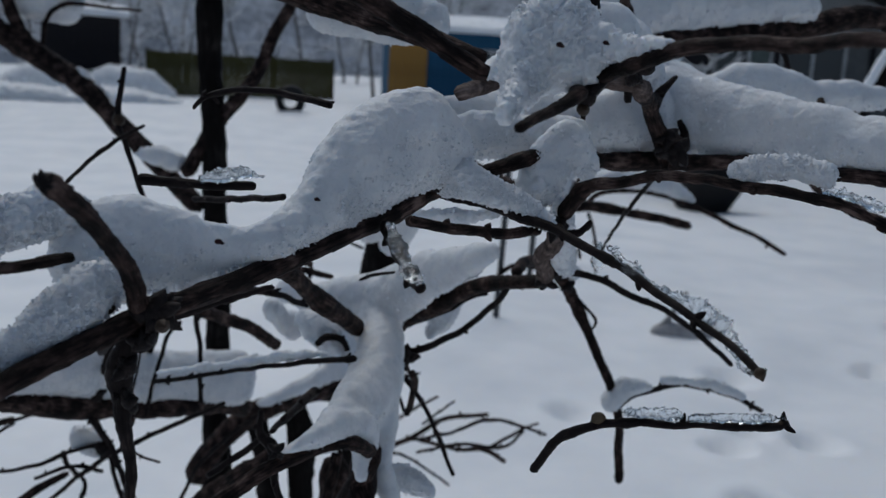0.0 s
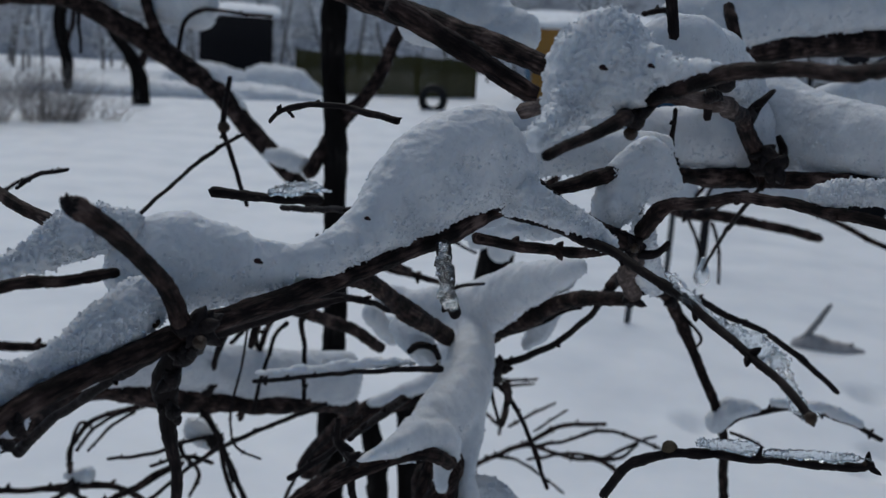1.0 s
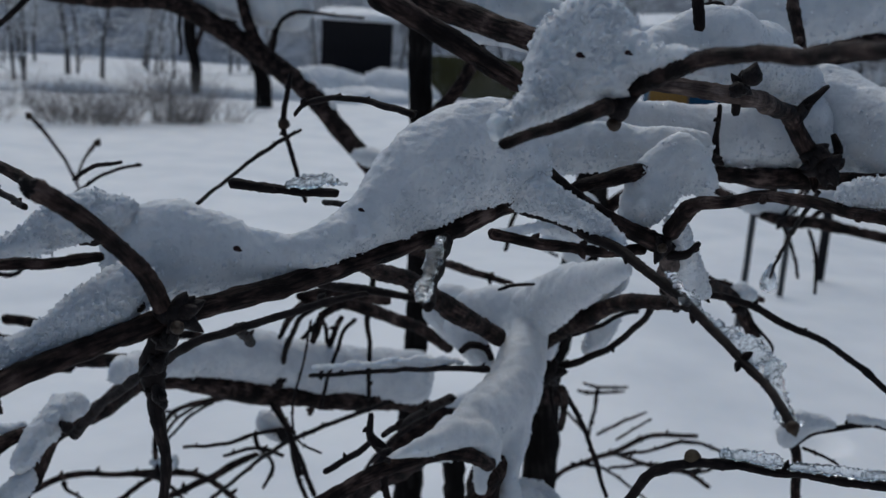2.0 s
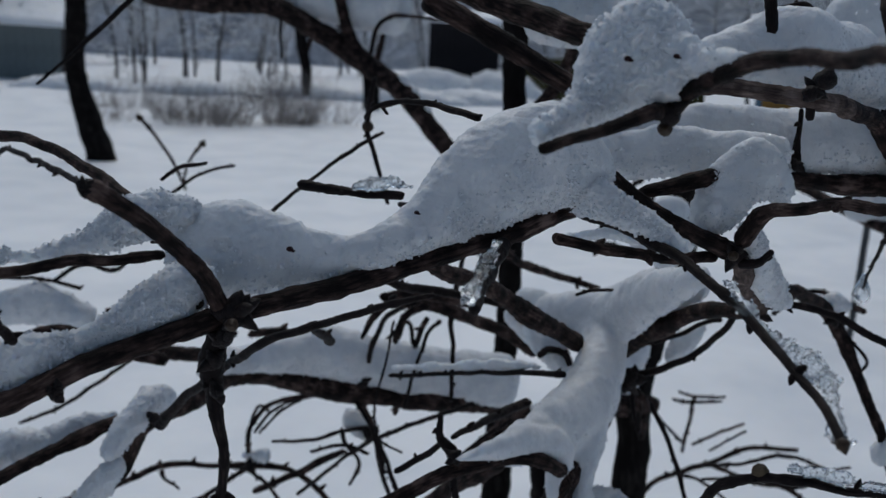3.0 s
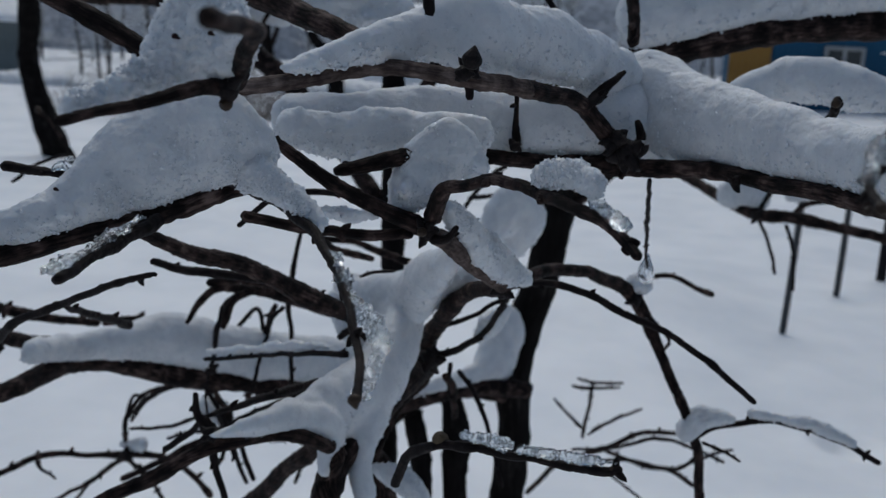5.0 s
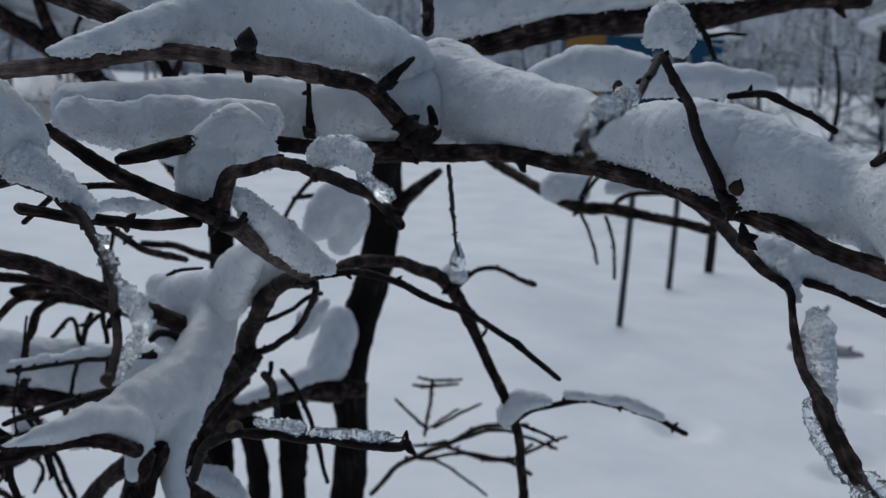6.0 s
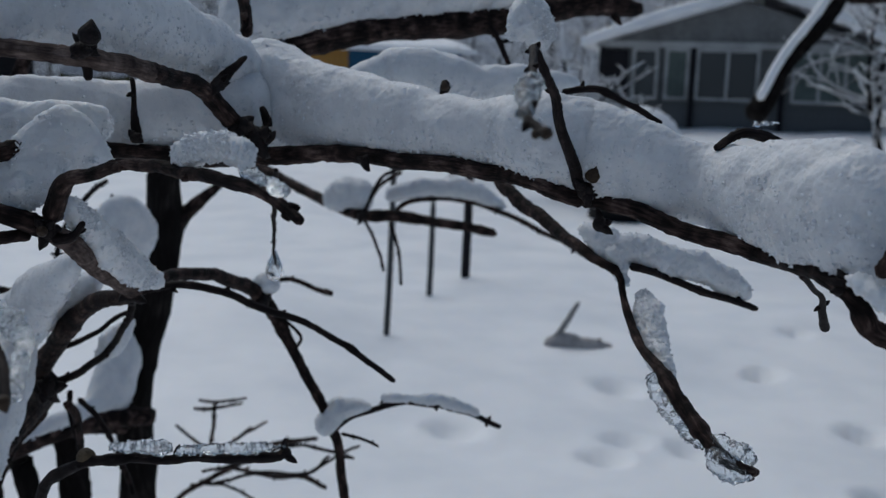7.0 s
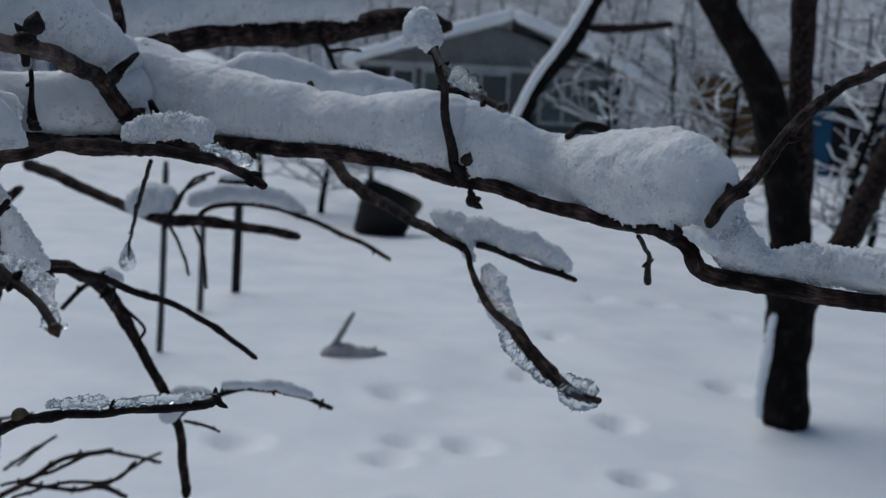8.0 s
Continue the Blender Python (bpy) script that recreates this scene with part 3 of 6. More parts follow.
limb("twig", shrub, [(0.5763, 0.6, 1.1827, 0.0033), (0.5975, 0.5994, 1.1761, 0.0029), (0.636, 0.5983, 1.1626, 0.003), (0.6847, 0.597, 1.1472, 0.0026)])
limb("twig", shrub, [(0.5556, 0.36, 1.2191, 0.0016), (0.5835, 0.3811, 1.2038, 0.0016), (0.5991, 0.3984, 1.189, 0.0024), (0.6089, 0.41, 1.1786, 0.0028)])
limb("branch", shrub, [(0.3605, 2.1, 1.1567, 0.0125), (0.419, 2.0, 1.1353, 0.012), (0.503, 1.8713, 1.1024, 0.0104), (0.5733, 1.75, 1.075, 0.0119), (0.6359, 1.7374, 1.0747, 0.0109), (0.7202, 1.7203, 1.0631, 0.009), (0.8212, 1.7, 1.0475, 0.009)])
limb("twig", shrub, [(0.6483, 1.85, 1.0547, 0.0047), (0.6795, 1.8388, 1.0926, 0.0052), (0.7562, 1.8209, 1.102, 0.0052), (0.845, 1.8, 1.0845, 0.0052), (0.9179, 1.6996, 1.053, 0.005), (0.9777, 1.6, 1.0163, 0.0043)])
limb("twig", shrub, [(0.5732, 1.75, 1.0783, 0.0039), (0.6043, 1.75, 1.132, 0.0039), (0.6471, 1.75, 1.1593, 0.0034)])
limb("twig", shrub, [(0.5788, 1.75, 1.0675, 0.0034), (0.6016, 1.75, 1.0243, 0.003), (0.6194, 1.75, 0.9695, 0.003)])
limb("twig", shrub, [(0.6279, 1.75, 1.0622, 0.0035), (0.6458, 1.75, 1.0132, 0.003), (0.6534, 1.75, 0.9415, 0.003)])
limb("twig", shrub, [(0.3029, 2.2, 0.4386, 0.0044), (0.3107, 2.2, 0.5242, 0.0044), (0.3177, 2.2, 0.5779, 0.005)])
limb("twig", shrub, [(0.28, 2.2, 0.5877, 0.0031), (0.3177, 2.2, 0.5807, 0.0037), (0.3877, 2.2, 0.5865, 0.0031)])
limb("twig", shrub, [(0.3025, 2.2, 0.4601, 0.0044), (0.2614, 2.2, 0.4959, 0.0037), (0.2273, 2.2, 0.5314, 0.0031)])
limb("twig", shrub, [(0.3228, 2.2, 0.46, 0.0038), (0.3898, 2.2, 0.5027, 0.0038), (0.4369, 2.2, 0.5269, 0.0031)])
limb("twig", shrub, [(0.1814, 2.1, 0.3262, 0.006), (0.2581, 2.1, 0.4087, 0.006), (0.3612, 2.1, 0.4631, 0.006), (0.4387, 2.1, 0.5041, 0.0054), (0.5439, 2.1, 0.5147, 0.0049)])
limb("twig", shrub, [(0.3457, 2.0, 0.4959, 0.0046), (0.4299, 1.9408, 0.4931, 0.0045), (0.4874, 1.9, 0.5054, 0.0055), (0.5369, 1.9, 0.4769, 0.0045)])
limb("twig", shrub, [(0.4874, 1.9, 0.5054, 0.0039), (0.5704, 1.9, 0.553, 0.0033), (0.6064, 1.9, 0.5655, 0.0028)])
limb("twig", shrub, [(-0.9245, 1.4, 0.4861, 0.0049), (-0.7723, 1.4171, 0.5307, 0.0048), (-0.6506, 1.432, 0.5927, 0.0059), (-0.5619, 1.4422, 0.602, 0.0047), (-0.4947, 1.45, 0.6091, 0.0076), (-0.4353, 1.45, 0.6127, 0.0052), (-0.3811, 1.45, 0.589, 0.0052), (-0.3373, 1.45, 0.5477, 0.0052)])
limb("twig", shrub, [(-0.4947, 1.45, 0.6091, 0.0041), (-0.4959, 1.45, 0.673, 0.0041), (-0.4594, 1.45, 0.7256, 0.004), (-0.3861, 1.45, 0.7511, 0.004)])
limb("twig", shrub, [(-0.4946, 1.45, 0.6037, 0.0035), (-0.5764, 1.45, 0.542, 0.0036), (-0.6667, 1.45, 0.4831, 0.0036)])
limb("twig", shrub, [(-0.4945, 1.45, 0.5983, 0.0035), (-0.4559, 1.45, 0.5719, 0.0035), (-0.4222, 1.45, 0.5231, 0.0035)])
limb("twig", shrub, [(-0.2291, 1.17, 0.8793, 0.0042), (-0.2139, 1.17, 0.9186, 0.0032), (-0.2185, 1.17, 0.9303, 0.0032), (-0.2476, 1.17, 0.9267, 0.0028), (-0.2598, 1.17, 0.9128, 0.0023)])
limb("twig", shrub, [(-0.2249, 1.17, 0.8799, 0.0042), (-0.1985, 1.1227, 0.9615, 0.0035), (-0.1651, 1.0888, 1.0123, 0.0034), (-0.1053, 1.05, 1.039, 0.0028)])
limb("twig", shrub, [(-0.365, 1.2, 0.7666, 0.0024), (-0.3026, 1.2, 0.7774, 0.0029), (-0.2591, 1.2, 0.7969, 0.0029), (-0.2074, 1.2, 0.8086, 0.0028)])
limb("twig", shrub, [(-0.2249, 1.17, 0.8799, 0.0037), (-0.2241, 1.1832, 0.842, 0.0037), (-0.2071, 1.2, 0.8, 0.0033)])
limb("twig", shrub, [(-0.3065, 1.2, 0.7592, 0.0024), (-0.2583, 1.2, 0.7751, 0.0029), (-0.2188, 1.2, 0.7678, 0.0029)])
limb("twig", shrub, [(-0.3391, 1.25, 0.6655, 0.0031), (-0.2603, 1.2073, 0.7499, 0.0029), (-0.1982, 1.1744, 0.8046, 0.0033), (-0.1217, 1.1344, 0.8563, 0.0031), (-0.0595, 1.1, 0.8964, 0.003)])
limb("twig", shrub, [(-0.1608, 1.15, 0.8619, 0.0027), (-0.1493, 1.15, 0.9123, 0.0027), (-0.1321, 1.15, 0.9704, 0.0027), (-0.1171, 1.15, 0.988, 0.0026)])
limb("twig", shrub, [(-0.0886, 1.1, 0.8963, 0.003), (-0.09, 1.1, 0.9655, 0.003), (-0.0947, 1.1, 1.0104, 0.0034), (-0.0848, 1.1, 1.0784, 0.0029), (-0.0795, 1.1, 1.1155, 0.0025)])
limb("twig", shrub, [(-0.0218, 0.63, 1.0551, 0.0019), (-0.0214, 0.6352, 1.0341, 0.0035), (-0.0117, 0.64, 1.019, 0.0051), (-0.0111, 0.64, 1.0043, 0.0032), (-0.0023, 0.64, 0.9707, 0.0028), (0.0037, 0.64, 0.9464, 0.0028)])
limb("twig", shrub, [(-0.1257, 0.9, 0.9898, 0.0025), (-0.0292, 0.841, 1.0223, 0.0023), (0.065, 0.775, 1.0534, 0.0031)])
limb("branch", shrub, [(-0.0457, 0.56, 1.1996, 0.0039), (-0.0293, 0.6, 1.1802, 0.0057), (-0.0094, 0.66, 1.1586, 0.0070), (0.0237, 0.7398, 1.1204, 0.0080), (0.0755, 0.84, 1.0643, 0.0090)])
limb("branch", shrub, [(-0.1768, 0.97, 1.0061, 0.0025), (-0.1675, 0.9853, 1.0287, 0.0037), (-0.1483, 1.0, 1.0426, 0.0050), (-0.1193, 1.0399, 1.0343, 0.0065), (-0.0726, 1.1006, 1.0076, 0.0077), (-0.0205, 1.1638, 0.9717, 0.0080), (0.0081, 1.2, 0.942, 0.0082)])
limb("branch", shrub, [(-0.1125, 0.62, 0.9458, 0.0058), (-0.0938, 0.62, 0.9591, 0.0058), (-0.0494, 0.6252, 0.9839, 0.0057), (-0.0105, 0.63, 1.0077, 0.0059), (0.026, 0.6535, 1.0147, 0.0060), (0.054, 0.67, 1.0118, 0.0065), (0.0738, 0.7, 0.9904, 0.0056)])
limb("branch", shrub, [(0.1095, 0.98, 0.9951, 0.0141), (0.1051, 0.86, 0.9986, 0.0137), (0.0895, 0.8, 0.9881, 0.0129), (0.0771, 0.745, 0.9721, 0.0126), (0.071, 0.715, 0.9489, 0.0127), (0.0692, 0.7, 0.8988, 0.0135)])
limb("branch", shrub, [(0.0537, 0.74, 0.919, 0.0095), (0.0694, 0.71, 0.9648, 0.0095), (0.0777, 0.71, 0.9895, 0.0067)])
limb("branch", shrub, [(-0.1562, 1.1, 0.7136, 0.0121), (-0.0797, 1.0292, 0.8013, 0.0106), (-0.0033, 0.95, 0.8891, 0.0091)])
limb("twig", shrub, [(-0.1462, 1.0, 1.0233, 0.0015), (-0.1545, 1.0, 0.9654, 0.0015), (-0.1646, 1.0, 0.9168, 0.0015), (-0.1571, 1.0, 0.8752, 0.0015), (-0.1278, 1.0, 0.861, 0.0015)])
limb("twig", shrub, [(-0.2457, 1.2, 0.8601, 0.0031), (-0.2059, 1.2, 0.7879, 0.0036), (-0.1729, 1.2, 0.7095, 0.0037)])
limb("twig", shrub, [(-0.2432, 1.15, 0.8895, 0.0035), (-0.2217, 1.15, 0.9215, 0.003), (-0.2161, 1.15, 0.941, 0.0026), (-0.2294, 1.15, 0.9458, 0.0021), (-0.2458, 1.15, 0.9204, 0.0017)])
limb("twig", shrub, [(-0.4222, 1.3, 0.7332, 0.0019), (-0.3932, 1.3, 0.7699, 0.0024), (-0.352, 1.3, 0.7999, 0.0024)])
limb("twig", shrub, [(-0.2718, 1.3, 0.6675, 0.0025), (-0.2581, 1.3, 0.7062, 0.0025), (-0.2811, 1.3, 0.7348, 0.0034), (-0.2871, 1.3, 0.7569, 0.0044)])
limb("twig", shrub, [(-0.1269, 1.25, 0.6879, 0.0029), (-0.1027, 1.2343, 0.7483, 0.0028), (-0.0789, 1.2235, 0.7839, 0.0028), (-0.0167, 1.2, 0.8459, 0.0032)])
limb("twig", shrub, [(-0.1835, 1.2, 0.7033, 0.0032), (-0.2019, 1.2, 0.7525, 0.0032), (-0.2159, 1.2, 0.8094, 0.0027), (-0.2415, 1.2, 0.8569, 0.0022)])
limb("twig", shrub, [(0.1349, 0.98, 0.9884, 0.0029), (0.1358, 0.9696, 0.9588, 0.0022), (0.1454, 0.96, 0.9329, 0.0018)])
limb("twig", shrub, [(0.0575, 0.9, 0.8973, 0.0017), (0.0696, 0.9236, 0.9267, 0.0021), (0.091, 0.95, 0.9568, 0.0025)])
limb("twig", shrub, [(-0.4978, 1.45, 0.6206, 0.0035), (-0.4946, 1.45, 0.6793, 0.0029), (-0.4833, 1.45, 0.7155, 0.0029), (-0.4698, 1.45, 0.7216, 0.0023), (-0.4588, 1.45, 0.7077, 0.0023)])
limb("twig", shrub, [(-0.4858, 1.45, 0.6701, 0.0029), (-0.4589, 1.45, 0.7108, 0.0029), (-0.4183, 1.45, 0.7374, 0.0028), (-0.3578, 1.45, 0.7584, 0.0028)])
limb("twig", shrub, [(-0.2309, 1.15, 0.8674, 0.0031), (-0.2033, 1.15, 0.824, 0.0032), (-0.1835, 1.15, 0.7634, 0.0032)])
limb("twig", shrub, [(-0.598, 1.45, 0.5063, 0.003), (-0.5553, 1.45, 0.5574, 0.0029), (-0.5026, 1.45, 0.6038, 0.0029)])
limb("twig", shrub, [(-0.7876, 1.3, 0.5645, 0.0028), (-0.7502, 1.3, 0.5749, 0.0028), (-0.6922, 1.3, 0.5929, 0.0027)])
limb("twig", shrub, [(-0.6355, 1.4, 0.6002, 0.0052), (-0.6276, 1.4, 0.5845, 0.0029), (-0.6025, 1.4, 0.5706, 0.0023)])
limb("twig", shrub, [(0.2678, 2.2, 0.5669, 0.0031), (0.3015, 2.2, 0.5633, 0.0044), (0.3801, 2.2, 0.5758, 0.0025)])
limb("twig", shrub, [(0.0684, 0.8, 1.1218, 0.0014), (0.0829, 0.8, 1.1271, 0.0017), (0.1022, 0.8, 1.13, 0.0014)])
limb("twig", shrub, [(0.2579, 2.1, 0.4225, 0.0036), (0.3361, 2.1, 0.4149, 0.0036), (0.4162, 2.1, 0.3652, 0.003), (0.4569, 2.1, 0.3366, 0.0031)])
limb("twig", shrub, [(0.2783, 1.7, 0.6077, 0.0028), (0.3627, 1.7, 0.623, 0.0033), (0.4509, 1.7, 0.6499, 0.0034), (0.5598, 1.7, 0.6171, 0.003)])
limb("twig", shrub, [(0.2967, 1.7, 0.5842, 0.0028), (0.3821, 1.7, 0.5991, 0.0033), (0.4716, 1.7, 0.5927, 0.0034), (0.5124, 1.7, 0.6262, 0.0029)])
limb("twig", shrub, [(0.3061, 1.7, 0.6407, 0.0023), (0.3341, 1.7, 0.6636, 0.0023), (0.3673, 1.7, 0.6893, 0.0024)])
limb("twig", shrub, [(0.5538, 1.6, 1.1109, 0.0027), (0.5825, 1.6, 1.1631, 0.0028), (0.6225, 1.6, 1.179, 0.0028)])
limb("twig", shrub, [(0.0706, 1.4, 1.047, 0.0033), (0.0824, 1.4396, 1.0983, 0.0033), (0.1147, 1.4804, 1.144, 0.0039), (0.1376, 1.5, 1.1594, 0.0035)])
limb("twig", shrub, [(0.091, 1.4, 1.1158, 0.0032), (0.1405, 1.4, 1.1282, 0.0033), (0.1523, 1.4, 1.1485, 0.0028)])
limb("twig", shrub, [(0.0419, 1.6, 1.0306, 0.0025), (0.1021, 1.6, 1.0303, 0.0025), (0.1632, 1.6, 1.0063, 0.0026)])
limb("twig", shrub, [(-0.8027, 1.2, 0.9697, 0.003), (-0.7301, 1.2, 0.9744, 0.003), (-0.6638, 1.2, 0.9663, 0.0029)])
limb("twig", shrub, [(-0.7063, 1.2, 0.9744, 0.003), (-0.6592, 1.2, 1.0039, 0.0034), (-0.6128, 1.2, 0.9979, 0.0034), (-0.5811, 1.2, 1.0269, 0.0029)])
limb("branch", shrub, [(0.1519, 1.65, 0.7269, 0.0123), (0.0646, 1.6325, 0.7278, 0.014), (-0.0107, 1.6158, 0.7026, 0.0147), (-0.0658, 1.6, 0.6519, 0.0164)])
limb("twig", shrub, [(-0.0186, 0.9, 1.1487, 0.0035), (-0.0005, 0.9439, 1.1184, 0.0037), (0.0357, 1.0, 1.0959, 0.0035)])
limb("twig", shrub, [(-0.4723, 0.8, 1.2804, 0.0013), (-0.4344, 0.8, 1.3105, 0.0019), (-0.3975, 0.8, 1.3425, 0.0026), (-0.3676, 0.8, 1.3681, 0.0025)])
limb("branch", shrub, [(-0.5938, 0.9, 0.967, 0.0056), (-0.5507, 0.95, 0.981, 0.0077), (-0.4957, 0.9741, 0.9602, 0.0085), (-0.4322, 1.0, 0.9468, 0.0086)])
limb("twig", shrub, [(0.3402, 1.4, 0.9819, 0.0039), (0.3896, 1.4, 1.0221, 0.0038), (0.4696, 1.4, 0.9982, 0.0038)])
limb("twig", shrub, [(-0.0918, 0.7, 1.1413, 0.0029), (-0.062, 0.75, 1.1241, 0.0044), (-0.0105, 0.8, 1.1082, 0.0031), (0.0242, 0.85, 1.0836, 0.003)])
limb("twig", shrub, [(-0.2912, 0.7, 1.211, 0.0015), (-0.2722, 0.7, 1.2235, 0.0019), (-0.249, 0.7, 1.2289, 0.0015)])
limb("twig", shrub, [(0.1407, 0.9, 1.0552, 0.0028), (0.167, 0.8812, 1.0708, 0.0024), (0.1914, 0.861, 1.0923, 0.0023), (0.2062, 0.85, 1.0987, 0.0023)])
limb("twig", shrub, [(-0.0776, 0.7, 1.2066, 0.0024), (-0.0467, 0.6571, 1.2136, 0.0026), (-0.0099, 0.6, 1.2233, 0.0024)])
limb("twig", shrub, [(0.1755, 0.5, 1.3524, 0.0035), (0.1707, 0.5, 1.3819, 0.0034)])
limb("branch", shrub, [(-0.6979, 1.2500, 0.8859, 0.0116), (-0.5593, 1.2000, 0.8885, 0.0110), (-0.4267, 1.1500, 0.8997, 0.0097)])
limb("twig", shrub, [(-0.6805, 1.3000, 0.9040, 0.0082), (-0.5699, 1.3000, 0.8933, 0.0072), (-0.4622, 1.3000, 0.8903, 0.0063)])
limb("twig", shrub, [(-0.1262, 0.6200, 1.1181, 0.0023), (-0.1439, 0.7000, 1.0890, 0.0035), (-0.1630, 0.8000, 1.0512, 0.0045)])
limb("twig", shrub, [(-0.1433, 1.2000, 0.9766, 0.0040), (-0.1618, 1.2000, 0.9289, 0.0040), (-0.1762, 1.2000, 0.8767, 0.0040), (-0.1827, 1.2000, 0.8316, 0.0041)])
limb("twig", shrub, [(-0.8314, 1.2000, 0.8156, 0.0045), (-0.7595, 1.2000, 0.8167, 0.0044), (-0.7091, 1.2000, 0.7963, 0.0053)])
limb("twig", shrub, [(-0.8084, 1.3000, 0.8254, 0.0057), (-0.7229, 1.3000, 0.8265, 0.0056), (-0.6449, 1.3000, 0.8432, 0.0046)])
limb("twig", shrub, [(0.0343, 0.8600, 1.0407, 0.0034), (0.0448, 0.8600, 1.0492, 0.0039), (0.0591, 0.8600, 1.0464, 0.0034), (0.0669, 0.8600, 1.0346, 0.0028)])
limb("twig", shrub, [(-0.1075, 1.3000, 1.0545, 0.0050), (-0.0569, 1.3000, 1.0536, 0.0049), (0.0028, 1.3000, 1.0354, 0.0057), (0.0856, 1.3000, 1.0189, 0.0040)])
limb("twig", shrub, [(-0.0130, 0.6400, 1.0331, 0.0022), (0.0059, 0.7000, 1.0278, 0.0034), (0.0305, 0.8000, 1.0114, 0.0048)])
limb("twig", shrub, [(-0.0618, 0.6600, 0.9892, 0.0028), (-0.0324, 0.6500, 1.0146, 0.0027), (-0.0175, 0.6400, 1.0311, 0.0022)])
limb("twig", shrub, [(-0.4279, 1.3000, 0.6353, 0.0054), (-0.3630, 1.3000, 0.6712, 0.0053), (-0.3268, 1.3000, 0.6969, 0.0062), (-0.2819, 1.3000, 0.7216, 0.0044)])
limb("twig", shrub, [(-0.4035, 1.2000, 0.9262, 0.0057), (-0.3702, 1.2500, 0.9164, 0.0067), (-0.3601, 1.3000, 0.8860, 0.0069)])
limb("twig", shrub, [(-0.1630, 1.0000, 1.0479, 0.0051), (-0.1245, 1.0000, 1.0562, 0.0057), (-0.0545, 1.0000, 1.0529, 0.0057)])
limb("twig", shrub, [(-0.1455, 1.0000, 0.9959, 0.0039), (-0.1317, 1.0000, 1.0296, 0.0045), (-0.1056, 1.0000, 1.0473, 0.0045)])
limb("twig", shrub, [(-0.2006, 1.2000, 0.9379, 0.0031), (-0.1733, 1.2000, 0.9667, 0.0030), (-0.1625, 1.2000, 0.9357, 0.0031)])
limb("twig", shrub, [(0.0158, 0.6200, 1.1953, 0.0020), (0.0491, 0.6200, 1.2215, 0.0024), (0.0897, 0.6600, 1.2207, 0.0026)])
limb("twig", shrub, [(0.0546, 0.9000, 0.8457, 0.0060), (0.0677, 0.9200, 0.9020, 0.0061), (0.0850, 0.9500, 0.9432, 0.0062), (0.1158, 0.9500, 0.9770, 0.0049)])
limb("branch", shrub, [(-0.1254, 1.5000, 0.6289, 0.0193), (-0.0295, 1.5000, 0.7245, 0.0191), (0.0769, 1.5500, 0.7523, 0.0176), (0.2004, 1.6000, 0.7516, 0.0151)])
limb("twig", shrub, [(0.1431, 0.9000, 1.0004, 0.0047), (0.1488, 0.9200, 0.9756, 0.0036), (0.1473, 0.9500, 0.9331, 0.0037)])
limb("trunk", shrub, [(0.2236, 1.68, 1.1893, 0.0278), (0.2164, 1.6824, 1.1138, 0.0289), (0.2074, 1.6853, 1.0215, 0.0311), (0.1787, 1.6925, 0.7882, 0.0309), (0.1592, 1.7, 0.5296, 0.0317), (0.1442, 1.7, 0.3716, 0.0342), (0.1442, 1.7, -0.06, 0.041)])
limb("branch", shrub, [(0.2126, 1.68, 1.0225, 0.0169), (0.2565, 1.6896, 1.0835, 0.0141), (0.3159, 1.7, 1.1399, 0.0066)])
limb("trunk", shrub, [(0.0566, 1.62, 0.7269, 0.0204), (0.0709, 1.62, 0.6535, 0.0205), (0.0755, 1.62, 0.5469, 0.0226), (0.0771, 1.62, 0.3827, 0.0239), (0.0771, 1.62, -0.06, 0.0287)])
limb("trunk", shrub, [(-0.0061, 1.6, 0.6929, 0.0183), (0.0147, 1.6, 0.5568, 0.0204), (0.0182, 1.6, 0.3953, 0.0207), (0.0182, 1.6, -0.06, 0.0248)])

young_tree = thing("young_tree", (-0.1, 1.75, 0.0), "slim bare tree with snow along its limbs", "tree")
limb("trunk", young_tree, [(-0.1262, 1.78, 1.4955, 0.0213), (-0.1089, 1.7583, 1.2292, 0.0216), (-0.0949, 1.7375, 0.9649, 0.0219), (-0.0901, 1.7167, 0.6915, 0.0223), (-0.0856, 1.7, 0.4661, 0.0246), (-0.0819, 1.7, 0.2242, 0.0273), (-0.0819, 1.7, -0.06, 0.0328)])
limb("branch", young_tree, [(-0.1566, 1.75, 1.1109, 0.0148), (-0.0969, 1.75, 1.2042, 0.0137), (-0.0376, 1.75, 1.2858, 0.0127), (0.0098, 1.75, 1.381, 0.0116), (0.0564, 1.75, 1.4746, 0.0115)])
limb("branch", young_tree, [(-0.9214, 1.9, 1.4408, 0.0262), (-0.741, 1.9072, 1.4166, 0.0226), (-0.6336, 1.9114, 1.4111, 0.0216), (-0.5379, 1.9158, 1.3655, 0.0216), (-0.4478, 1.92, 1.3138, 0.0225), (-0.3487, 1.8889, 1.246, 0.0205), (-0.2434, 1.85, 1.1475, 0.0185), (-0.1223, 1.75, 1.0511, 0.0176)])
limb("branch", young_tree, [(-0.448, 1.92, 1.3195, 0.0138), (-0.4774, 1.9113, 1.38, 0.0120), (-0.5062, 1.9, 1.4616, 0.0102)])
limb("twig", young_tree, [(-0.4303, 1.92, 1.3263, 0.0048), (-0.4204, 1.92, 1.3779, 0.0043), (-0.3862, 1.92, 1.4079, 0.0042), (-0.3275, 1.92, 1.4055, 0.0032), (-0.246, 1.92, 1.4043, 0.0026)])
limb("twig", young_tree, [(-0.6239, 1.9, 1.4334, 0.0037), (-0.6155, 1.9, 1.3093, 0.0027)])

